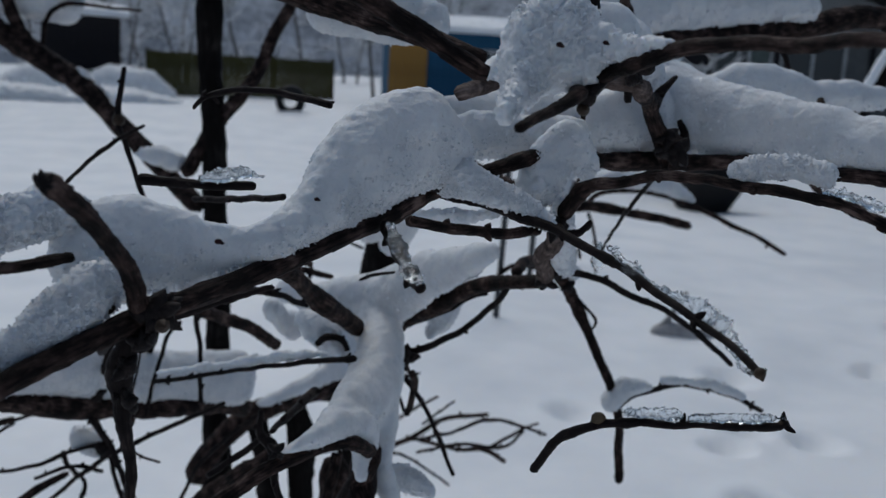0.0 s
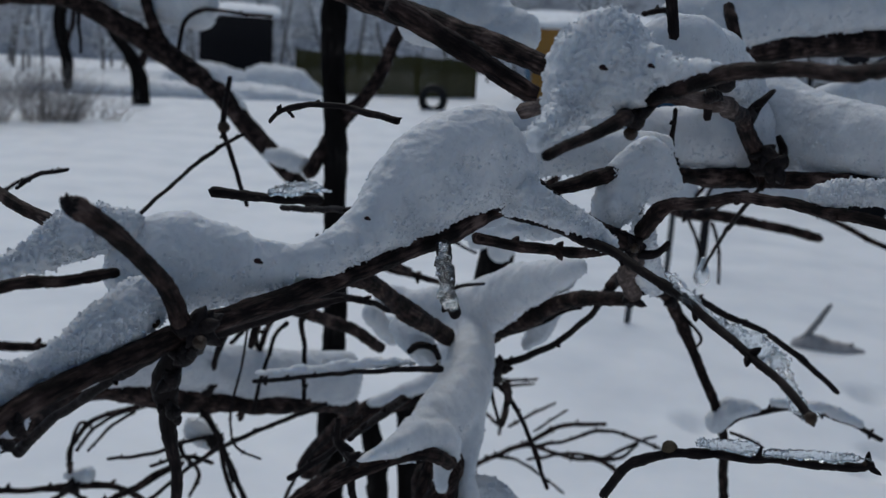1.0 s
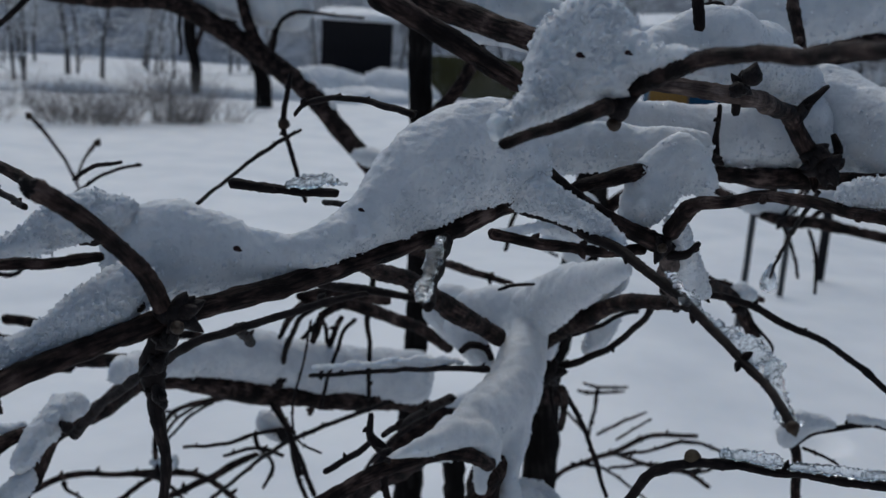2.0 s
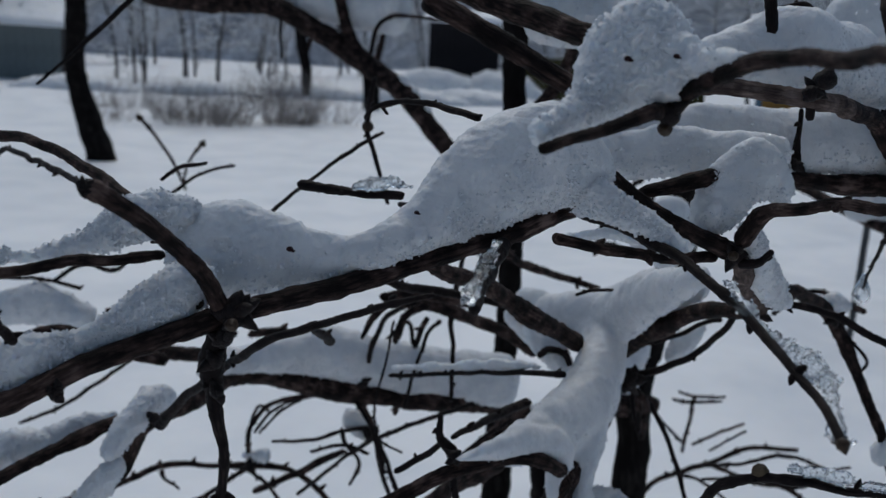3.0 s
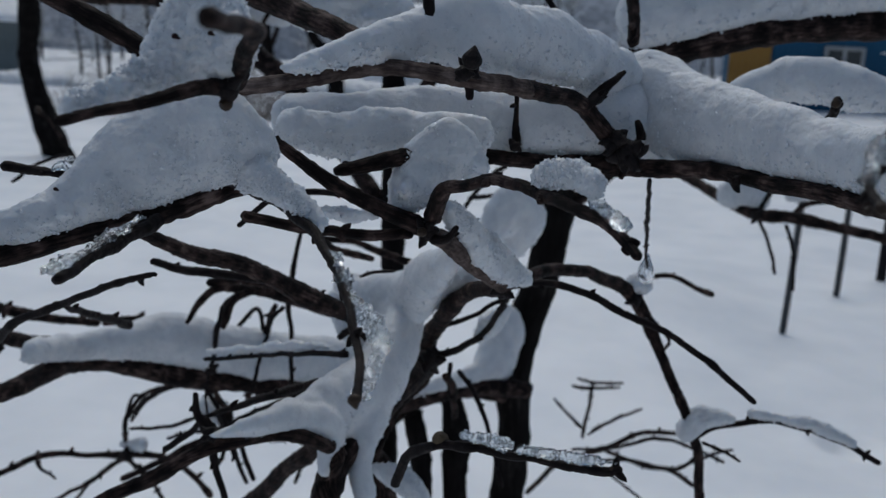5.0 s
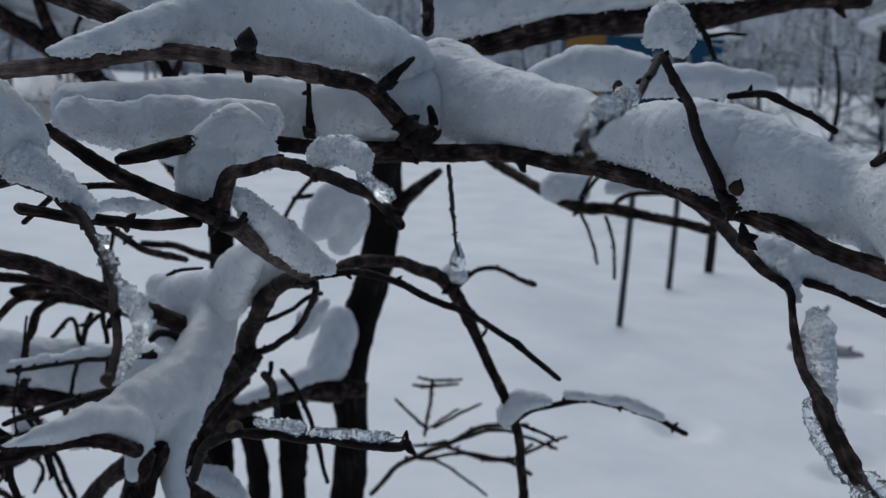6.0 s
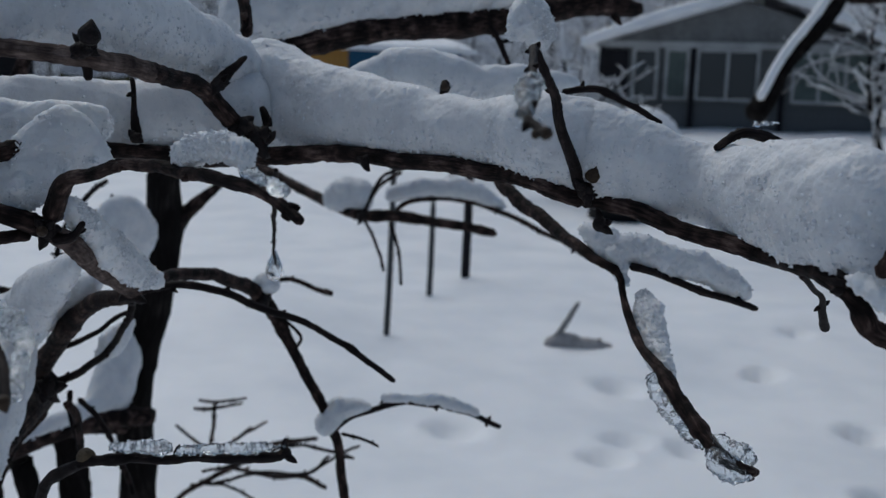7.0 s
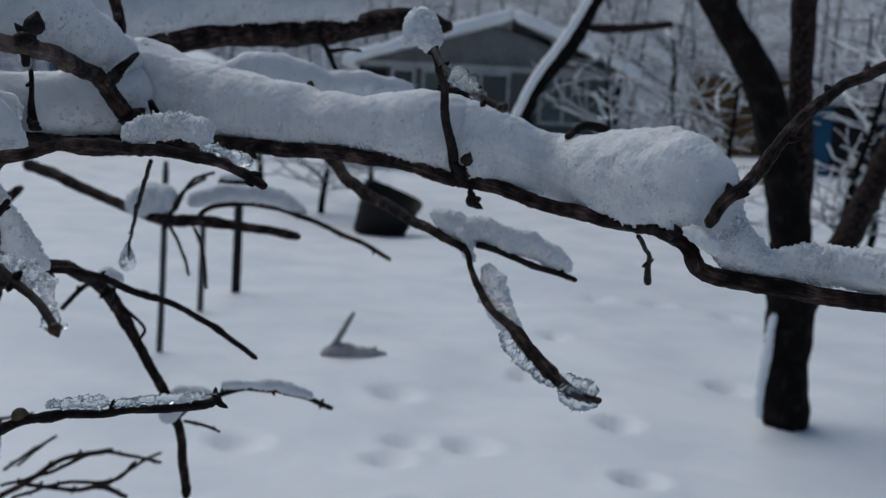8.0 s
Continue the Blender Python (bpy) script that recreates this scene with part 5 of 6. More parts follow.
bud((-0.8790, 2.1000, 1.0972), 0.011, (-0.8735, 2.1000, 1.1098))
bud((0.6087, 0.4100, 1.1799), 0.0025, (0.6092, 0.4100, 1.1703))
bud((0.4478, 0.6800, 1.3109), 0.0045, (0.4465, 0.6800, 1.3186))
bud((0.3581, 0.2200, 1.2924), 0.002, (0.3622, 0.2200, 1.2938))

# a glassy drop frozen round a hanging bud
drop = (0.3366, 0.8900, 1.1322)
rows = [(drop[0], drop[1], drop[2] + z, r) for z, r in ((0.017, 0.0015), (0.010, 0.004), (0.003, 0.0072), (-0.005, 0.0085), (-0.011, 0.006), (-0.014, 0.0015))]
v, f = tube(spline(rows, 0.0015), 16, 0.05, 0, 2.0)
tagged(mesh_object("ice_drop", v, f, ice_mat), "clear frozen drop round a bud on a hanging twig", "ice", "ice on the twigs")

# dark dry bits caught in the snow
for place, size in (((0.0985, 0.3220, 1.3321), 0.0017), ((0.1172, 0.3150, 1.3340), 0.0014), ((0.2686, 0.4050, 1.2731), 0.0035), ((-0.0467, 0.3350, 1.2379), 0.0018), ((-0.0004, 0.3950, 1.2503), 0.0014)):
    v, f = [], []
    blob(v, f, place, size, size * 0.6, size * 0.75, 6, 8)
    blob(v, f, (place[0] + size * 0.8, place[1], place[2] - size * 0.4), size * 0.7, size * 0.5, size * 0.4, 6, 8)
    tagged(mesh_object("dried_berry", v, f, berry_skin), "shrivelled dark red berry stuck in the snow", "berry", "berries in the snow")


# ---- the garden beyond ----
def board(bm, x0, x1, y0, y1, z0, z1, chamfer=0.0):
    made = bmesh.ops.create_cube(bm, size=1.0)["verts"]
    bmesh.ops.scale(bm, vec=(x1 - x0, y1 - y0, z1 - z0), verts=made)
    bmesh.ops.translate(bm, vec=((x0 + x1) / 2, (y0 + y1) / 2, (z0 + z1) / 2), verts=made)
    if chamfer:
        bmesh.ops.bevel(bm, geom=list({e for v in made for e in v.link_edges}), offset=chamfer, segments=2, affect="EDGES", profile=0.5)


def paint(name, rgb, rough=0.75):
    dark, light = tuple(c * 0.6 for c in rgb), tuple(min(c * 1.25, 0.85) for c in rgb)
    return grained(name, [(0.35, dark), (0.65, light)], 1.4, 18, rough, 0.004)


grey_paint, white_paint = paint("weathered_grey_paint", (0.115, 0.12, 0.122)), paint("old_white_paint", (0.36, 0.37, 0.37))
dark_boards, olive = paint("tarred_boards", (0.014, 0.013, 0.016)), paint("olive_paint", (0.05, 0.048, 0.014))
ochre, blue = paint("ochre_paint", (0.33, 0.18, 0.05)), paint("blue_paint", (0.02, 0.085, 0.16))
rust, rubber = paint("rusty_red", (0.2, 0.07, 0.045)), paint("black_rubber", (0.012, 0.012, 0.013), 0.6)
curtain, metal_grey = paint("faded_curtain", (0.1, 0.125, 0.118)), paint("galvanised_rod", (0.06, 0.065, 0.07), 0.5)
thin_snow = grained("thin_patchy_snow", [(0.36, (0.07, 0.072, 0.078)), (0.52, (0.2, 0.21, 0.225)), (0.66, (0.6, 0.62, 0.65))], 0.8, 9, 0.8, 0.01)
glass, gnt, gb = material("window_glass", (0.03, 0.04, 0.045), 0.08)
bump(gnt, gb, noise_node(gnt, 1.5).outputs["Fac"], 0.15, 0.01)


def place_at(ob, x, y, turn, dz=0.0):
    ob.matrix_world = pose(x, y, ground_height(x, y) + dz, 0, 0, turn)
    bpy.context.view_layer.update()
    return ob


def local(name, bm, mat, parent, label=""):
    """A part given in its parent's own coordinates."""
    ob = part(name, bm, mat, None, label)
    ob.parent = parent
    return ob


def boards(parent, name, x0, x1, y, z0, z1, width, mat, thick=0.03):
    """A row of upright boards, each a piece of its own."""
    n = max(1, round((x1 - x0) / width))
    w = (x1 - x0) / n
    bm = bmesh.new()
    board(bm, 0.002, w - 0.002, 0, thick, 0, z1 - z0, 0.003)
    me = bpy.data.meshes.new(name)
    bm.to_mesh(me)
    bm.free()
    me.materials.append(mat)
    rng = random.Random(n)
    for k in range(n):
        ob = new(name, me)
        ob.parent = parent
        ob.location = (x0 + k * w, y + rng.uniform(-0.006, 0.006), z0 + rng.uniform(-0.02, 0.02))


def roof_slab(parent, x0, x1, y0, y1, z0, z1, thick, mat, name="roof", label=""):
    """A sloping slab from (y0, z0) up to (y1, z1), with a lumpy skin."""
    nx, ny = 24, 10
    v, f = [], []
    for side in (0, 1):
        for i in range(nx + 1):
            for j in range(ny + 1):
                x, u = x0 + (x1 - x0) * i / nx, j / ny
                e = min(i, nx - i, 3) / 3 * min(j, ny - j, 2) / 2
                z = z0 + (z1 - z0) * u + (thick * (0.45 + 0.55 * e ** 0.5) + 0.05 * noise.noise((x * 1.3, u * 3, 2)) if side else 0)
                v.append((x, y0 + (y1 - y0) * u, z))
    s = (nx + 1) * (ny + 1)
    for i in range(nx):
        for j in range(ny):
            a = i * (ny + 1) + j
            q = (a, a + ny + 1, a + ny + 2, a + 1)
            f.append(tuple(reversed(q)))
            f.append(tuple(k + s for k in q))
    rim = [i * (ny + 1) for i in range(nx + 1)] + [nx * (ny + 1) + j for j in range(1, ny + 1)] + [i * (ny + 1) + ny for i in range(nx - 1, -1, -1)] + [j for j in range(ny - 1, 0, -1)]
    for a, c in zip(rim, rim[1:] + rim[:1]):
        f.append((a, c, c + s, a + s))
    ob = mesh_object(name, v, f, mat, None, label)
    ob.parent = parent
    return ob


def window(parent, x0, x1, z0, z1, y, pane_mat=None, bars=1):
    w = 0.07
    bm = bmesh.new()
    board(bm, x0, x1, y - 0.05, y + 0.02, z1 - w, z1, 0.004)
    win = local("window", bm, white_paint, parent, "white-framed window")
    bm = bmesh.new()
    board(bm, x0, x1, y - 0.05, y + 0.02, z0, z0 + w, 0.004)
    local("sill", bm, white_paint, win)
    for k in range(bars + 2):
        c = x0 + (x1 - x0 - w) * k / (bars + 1)
        bm = bmesh.new()
        board(bm, c, c + w, y - 0.045, y + 0.02, z0 + w, z1 - w, 0.004)
        local("mullion", bm, white_paint, win)
    for k in range(bars + 1):
        a = x0 + w + (x1 - x0 - w) * k / (bars + 1)
        bm = bmesh.new()
        board(bm, a, a + (x1 - x0 - w) / (bars + 1) - w, y + 0.0, y + 0.015, z0 + w, z1 - w)
        local("pane", bm, pane_mat or glass, win)


def shell(parent, x0, x1, y0, y1, z1, mat, label=""):
    """Four walls with thickness."""
    t = 0.12
    for a, c, d, e in ((x0, x1, y0, y0 + t), (x0, x1, y1 - t, y1), (x0, x0 + t, y0 + t, y1 - t), (x1 - t, x1, y0 + t, y1 - t)):
        bm = bmesh.new()
        board(bm, a, c, d, e, -0.6, z1)
        local("wall", bm, mat, parent, label)


def gable(parent, x0, x1, y, z0, z1, mat):
    m = (x0 + x1) / 2
    v = [(x0, y, z0), (x1, y, z0), (m, y, z1), (x0, y + 0.1, z0), (x1, y + 0.1, z0), (m, y + 0.1, z1)]
    ob = mesh_object("gable", v, [(0, 1, 2), (5, 4, 3), (0, 3, 4, 1), (1, 4, 5, 2), (2, 5, 3, 0)], mat, None, "", False)
    ob.parent = parent


# garden house with a glazed veranda
house = thing("garden_house", (0, 0, 0), "old grey garden house with glazed veranda and snowy roof", "house")
place_at(house, 9.75, 21.9, -31.5, -0.1)
shell(house, 0, 6.2, 0, 4.5, 2.05, grey_paint, "weathered grey boards")
boards(house, "wall_board", 0.02, 6.18, -0.035, -0.3, 0.75, 0.14, grey_paint)
for a, c, k, mat in ((0.75, 1.35, 0, glass), (1.5, 2.05, 0, curtain), (2.2, 3.6, 1, glass), (4.3, 6.0, 2, curtain)):
    window(house, a, c, 0.78, 1.95, -0.04, mat, k)
bm = bmesh.new()
board(bm, 0.1, 0.65, -0.06, 0.0, -0.3, 1.9, 0.01)
local("door", bm, dark_boards, house, "dark plank door")
for low, label in ((0.4, "roof slope under thick snow"), (-6.6, "")):
    slope_part = roof_slab(house, -0.6, 4.8, low, -3.6, 1.95, 3.15, 0.13, roof_snow if label else thin_snow, "roof", label)
    slope_part.rotation_euler[2] = math.pi / 2
gable(house, 0.0, 6.2, -0.02, 2.05, 3.05, paint("pale_gable_boards", (0.16, 0.168, 0.172)))
bm = bmesh.new()
board(bm, -0.1, 6.3, -0.1, -0.04, 1.96, 2.1)
local("beam", bm, white_paint, house)
for x in (-0.02, 2.08, 4.05, 6.1):
    bm = bmesh.new()
    board(bm, x, x + 0.12, -0.12, -0.045, -0.3, 1.96, 0.01)
    local("post", bm, dark_boards, house, "dark veranda post")
for x in (-0.4, 6.6):
    v, f = tube(spline([(x, -0.6, 2.02, 0.11), ((x + 3.6) / 2, -0.6, 2.68, 0.15), (3.6, -0.6, 3.27, 0.13)], 0.15), 8, 0.3)
    ob = mesh_object("barge_board", v, f, roof_snow, None, "verge edged with snow")
    ob.parent = house

# two-coloured outbuilding
outbuilding = thing("outbuilding", (0, 0, 0), "small outbuilding with an ochre wall and a blue wall", "shed")
place_at(outbuilding, 2.9, 22.0, -4)
shell(outbuilding, 0, 3.4, 0, 2.6, 1.75, blue)
boards(outbuilding, "ochre_board", 0.0, 0.85, -0.035, -0.2, 1.72, 0.14, ochre)
boards(outbuilding, "blue_board", 0.9, 3.4, -0.035, -0.2, 1.72, 0.14, blue)
window(outbuilding, 1.9, 2.7, 0.7, 1.4, -0.04)
roof_slab(outbuilding, -0.3, 3.7, -0.35, 2.9, 1.72, 2.15, 0.18, roof_snow)

# blue and ochre sheds behind the orchard tree
blue_shed = thing("blue_shed", (0, 0, 0), "bright blue wooden shed under snow", "shed")
place_at(blue_shed, 15.2, 13.6, -48)
shell(blue_shed, 0, 3.6, 0, 2.4, 1.35, dark_boards)
boards(blue_shed, "blue_board", 0.0, 0.8, -0.035, 0.0, 1.3, 0.13, blue)
boards(blue_shed, "dark_board", 0.8, 1.7, -0.035, 0.0, 1.3, 0.13, dark_boards)
boards(blue_shed, "blue_board", 1.7, 2.6, -0.035, 0.0, 1.3, 0.13, blue)
boards(blue_shed, "dark_board", 2.6, 3.6, -0.035, 0.0, 1.3, 0.13, dark_boards)
roof_slab(blue_shed, -0.2, 3.8, -0.3, 2.6, 1.35, 1.75, 0.1, thin_snow)
ochre_shed = thing("ochre_shed", (0, 0, 0), "faded ochre shed with a dark opening", "shed")
place_at(ochre_shed, 17.0, 18.2, -40)
shell(ochre_shed, 0, 2.6, 0, 2.2, 1.9, paint("faded_ochre", (0.12, 0.075, 0.035)))
roof_slab(ochre_shed, -0.2, 2.8, -0.3, 2.4, 1.9, 2.3, 0.1, thin_snow)
brick_heap = thing("brick_heap", (0, 0, 0), "low heap of reddish bricks in the snow", "bricks")
place_at(brick_heap, 13.6, 13.0, -45)
for k in range(9):
    bm = bmesh.new()
    board(bm, k % 3 * 0.27, k % 3 * 0.27 + 0.25, 0, 0.12, k // 3 * 0.075, k // 3 * 0.075 + 0.07, 0.006)
    local("brick", bm, rust, brick_heap)

# dark shed, olive fence and tyre
dark_shed = thing("dark_shed", (0, 0, 0), "small black tarred shed with a snowy roof", "shed")
place_at(dark_shed, -4.9, 24.5, 7, 0.28)
shell(dark_shed, 0, 1.75, 0, 2.0, 1.5, dark_boards)
boards(dark_shed, "wall_board", 0, 1.75, -0.03, -0.2, 1.5, 0.15, dark_boards)
roof_slab(dark_shed, -0.2, 1.95, -0.3, 2.2, 1.5, 1.75, 0.2, roof_snow)
fence = thing("olive_fence", (0, 0, 0), "olive green board fence half buried in snow", "fence")
place_at(fence, -2.55, 24.3, 1)
boards(fence, "fence_board", 0, 4.4, 0, -0.3, 1.05, 0.12, olive, 0.025)
for k in range(4):
    bm = bmesh.new()
    board(bm, k * 1.45, k * 1.45 + 0.09, 0.03, 0.12, -0.4, 1.1, 0.01)
    local("post", bm, olive, fence)
tyre = thing("tyre", (0, 0, 0), "black rubber tyre standing in the snow", "tyre")
place_at(tyre, 0.7, 20.3, 15)
v, f = [], []
for i in range(28):
    a = 2 * math.pi * i / 28
    for k in range(10):
        t = 2 * math.pi * k / 10
        q = 0.23 + 0.085 * math.cos(t)
        v.append((q * math.cos(a), 0.09 * math.sin(t), 0.2 + q * math.sin(a)))
        f.append((i * 10 + k, i * 10 + (k + 1) % 10, (i + 1) % 28 * 10 + (k + 1) % 10, (i + 1) % 28 * 10 + k))
ob = mesh_object("tread", v, f, rubber)
ob.parent = tyre

# long low barn
barn = thing("low_barn", (0, 0, 0), "long low barn of dark boards, thick snow on the roof", "barn")
place_at(barn, -24.0, 19.0, 28)
shell(barn, 0, 10.6, 0, 3.5, 1.35, dark_boards)
boards(barn, "wall_board", 0, 10.6, -0.035, -0.3, 1.35, 0.22, paint("grey_boards", (0.17, 0.2, 0.205)))
roof_slab(barn, -0.3, 10.9, -0.5, 3.6, 1.35, 2.35, 0.24, roof_snow, "roof", "roof under a thick sheet of snow")

# rods and posts in the snow
for x, y, tall, r, lean, mat, label in ((1.26, 4.85, 0.97, 0.017, 2, metal_grey, "grey metal rod standing in the snow"), (1.79, 6.07, 0.62, 0.02, 1, metal_grey, "short grey stake in the snow"),
                                        (2.19, 6.62, 0.86, 0.033, 1, dark_boards, "dark post with a short crossbar")):
    rod = thing("stake", (0, 0, 0), label, "post", "stakes in the snow")
    place_at(rod, x, y, 20, -0.1)
    v, f = tube(spline([(0, 0, 0, r), (lean * 0.008, 0, tall * 0.5, r * 0.95), (lean * 0.012, 0, tall + 0.1, r * 0.9)], 0.05), 10, 0.08)
    ob = mesh_object("shaft", v, f, mat)
    ob.parent = rod
    if r > 0.03:
        bm = bmesh.new()
        board(bm, -0.17, 0.17, -0.04, 0.0, tall - 0.02, tall + 0.05, 0.006)
        local("crossbar", bm, mat, rod)
        v, f = [], []
        for k in range(5):
            blob(v, f, (-0.12 + k * 0.06, -0.02, tall + 0.06), 0.05, 0.03, 0.025)
        tagged(mesh_object("snow_lump", [tuple(rod.matrix_world @ Vector(q)) for q in v], f, snow_mat), "thin strip of snow on a crossbar", "snow")

# a broken stick in a small heap
stump = thing("broken_stick", (0, 0, 0), "short grey stick leaning out of a snowy clod", "stick")
place_at(stump, 2.27, 4.7, -20, -0.03)
v, f = tube(spline([(-0.16, 0, 0, 0.022), (-0.08, 0, 0.12, 0.018), (0.0, 0, 0.27, 0.012)], 0.02), 9, 0.3)
ob = mesh_object("stick", v, f, paint("bleached_wood", (0.25, 0.25, 0.25)))
ob.parent = stump
for k, (x0, z1, lean) in enumerate(((-0.11, 0.09, 0.07), (-0.02, 0.07, -0.05), (0.07, 0.08, 0.06), (0.13, 0.06, -0.03))):
    v, f = tube(spline([(x0, 0.02, 0.0, 0.012), (x0 + lean * 0.5, -0.01, z1 * 0.6, 0.01), (x0 + lean, 0.0, z1, 0.006)], 0.015), 7, 0.3)
    mesh_object("stub", v, f, tree_bark).parent = stump
clod = heap("clod", "chunk", [(-0.14, 0, 0.03, 0.04), (-0.05, 0.01, 0.04, 0.055), (0.06, -0.01, 0.035, 0.045), (0.16, 0.01, 0.03, 0.035)], 0.9, 0.012, paint("frosted_earth", (0.4, 0.39, 0.39)), 2.5, 0)
clod.parent = stump
for key in ("label", "category", "group"):
    del clod[key]

# a dark tub tipped into the snow
tub = thing("tub", (0, 0, 0), "black plastic tub tipped over in the snow", "tub")
place_at(tub, 5.1, 10.35, -28, 0.0)
tub.matrix_world = tub.matrix_world @ pose(0, 0, 0.24, 14, 20, 0) @ Matrix.Scale(0.8, 4)
bpy.context.view_layer.update()
v, f = [], []
for z, r in ((-0.32, 0.36), (0.3, 0.44), (0.34, 0.46), (0.34, 0.42), (-0.27, 0.33)):
    for k in range(28):
        a = 2 * math.pi * k / 28
        e = (abs(math.cos(a)) ** 4 + abs(math.sin(a)) ** 4) ** -0.25
        v.append((r * e * math.cos(a), r * e * math.sin(a) * 0.8, z))
for i in range(4):
    for k in range(28):
        f.append((i * 28 + k, i * 28 + (k + 1) % 28, (i + 1) * 28 + (k + 1) % 28, (i + 1) * 28 + k))
f.append(tuple(reversed(range(28))))
f.append(tuple(range(112, 140)))
ob = mesh_object("body", v, f, rubber)
ob.parent = tub

# ---- trees ----
orchard_tree = thing("orchard_tree", (3.6970, 2.9800, 0.0011), "bare dark orchard tree forking into three limbs", "tree", "garden trees")
limb("trunk", orchard_tree, [(3.7058, 2.98, -0.1196, 0.1079), (3.697, 2.98, 0.0011, 0.105), (3.6843, 2.98, 0.2871, 0.1065), (3.6776, 2.98, 0.552, 0.1104), (3.6242, 2.98, 0.8647, 0.0994), (3.5129, 2.98, 1.167, 0.0788), (3.3863, 2.98, 1.4801, 0.0747), (3.1937, 2.98, 1.7027, 0.0682), (3.0296, 2.98, 1.8926, 0.0644), (2.8757, 2.98, 2.0517, 0.0587)])
limb("branch", orchard_tree, [(3.6705, 2.98, 0.6569, 0.0718), (3.6461, 2.98, 0.967, 0.0615), (3.6366, 2.98, 1.2958, 0.0538), (3.6272, 2.98, 1.6178, 0.051), (3.6043, 2.98, 1.9559, 0.0503), (3.5814, 2.98, 2.1915, 0.0453)])
limb("branch", orchard_tree, [(3.7291, 2.98, 0.497, 0.0677), (3.8565, 2.98, 0.6512, 0.0659), (3.9863, 2.98, 0.8083, 0.064), (4.1017, 2.98, 1.0753, 0.0619), (4.2225, 2.98, 1.3183, 0.0597), (4.3814, 2.98, 1.5932, 0.0603), (4.5057, 2.98, 1.8431, 0.0556)])
heap("snow_lump", "chunk", [(3.4896, 2.9300, 0.0655, 0.0152), (3.4815, 2.9300, 0.1836, 0.0228), (3.4965, 2.9300, 0.3120, 0.0278), (3.5097, 2.9300, 0.4272, 0.0227), (3.5226, 2.9300, 0.5163, 0.0126)], 0.5, 0.006, roof_snow, 1.5, 0)
leaning_tree = thing("leaning_tree", (-5.5703, 9.9000, -0.0028), "dark leaning bare tree trunk in the snow", "tree", "garden trees")
limb("trunk", leaning_tree, [(-5.541, 9.9, -0.1468, 0.1655), (-5.5703, 9.9, -0.0028, 0.1593), (-5.7268, 9.9, 0.3766, 0.1352), (-5.8683, 9.9, 0.7729, 0.1171), (-5.8903, 9.9, 1.1426, 0.1105), (-5.8158, 9.9, 1.5735, 0.1095), (-5.7708, 9.9, 2.1733, 0.1026)])
far_tree = thing("far_tree", (-4.8084, 18.8000, 0.0028), "short dark bare tree with a bent top", "tree", "garden trees")
limb("trunk", far_tree, [(-4.7766, 18.8, -0.0484, 0.1884), (-4.8307, 18.8, 0.3185, 0.168), (-4.9058, 18.8, 0.8379, 0.1474), (-5.094, 18.8, 1.2415, 0.1174), (-5.3528, 18.8, 1.5345, 0.0975), (-5.558, 18.8, 1.9305, 0.0776)])
limb("branch", far_tree, [(-4.9058, 18.8, 0.8379, 0.0884), (-4.7311, 18.8, 1.367, 0.0685), (-4.6311, 18.8, 1.9885, 0.0583)])
slim_tree = thing("slim_tree", (-6.9205, 21.0000, 0.3683), "slim dark bare tree", "tree", "garden trees")
limb("trunk", slim_tree, [(-6.9092, 21.0, 0.3456, 0.1207), (-6.9499, 21.0, 0.9239, 0.1092), (-7.0808, 21.0, 1.6046, 0.0976), (-7.0492, 21.0, 2.3995, 0.0969)])
limb("branch", slim_tree, [(-6.9937, 21.0, 1.1518, 0.0654), (-6.8053, 21.0, 1.6217, 0.0543), (-6.7214, 21.0, 2.0817, 0.054)])
thin_tree = thing("thin_tree", (-6.2541, 19.0000, 0.4628), "thin bare dark sapling in the snow", "tree", "garden trees")
limb("trunk", thin_tree, [(-6.2538, 19.0, 0.4517, 0.0939), (-6.2292, 19.0, 0.8735, 0.0831), (-6.3342, 19.0, 1.4153, 0.0827), (-6.3036, 19.0, 2.0673, 0.0719)])
snowy_tree = thing("snowy_tree", (4.8366, 7.3000, 1.2219), "leaning trunk plastered with snow on one side", "tree", "garden trees")
limb("trunk", snowy_tree, [(4.8366, 7.3, 1.2219, 0.1025), (4.9723, 7.3, 1.4028, 0.089), (5.1584, 7.3, 1.7386, 0.0753), (5.4394, 7.3, 2.086, 0.0713), (5.6604, 7.3, 2.4592, 0.067), (5.8223, 7.3, 2.8046, 0.0673)])
limb("branch", snowy_tree, [(5.6486, 7.3, 2.2307, 0.0384), (6.0715, 7.3, 2.2593, 0.0392), (6.613, 7.3, 2.346, 0.0353)])
row = [(4.8438, 7.2200, 1.3976), (5.0148, 7.2200, 1.7276), (5.3059, 7.2200, 2.1055), (5.5363, 7.2200, 2.4646), (5.6979, 7.2200, 2.7806)]
heap("snow_lump", "main", [(*p, 0.042) for p in row], 0.8, 0.012, roof_snow, 1.5, 0)


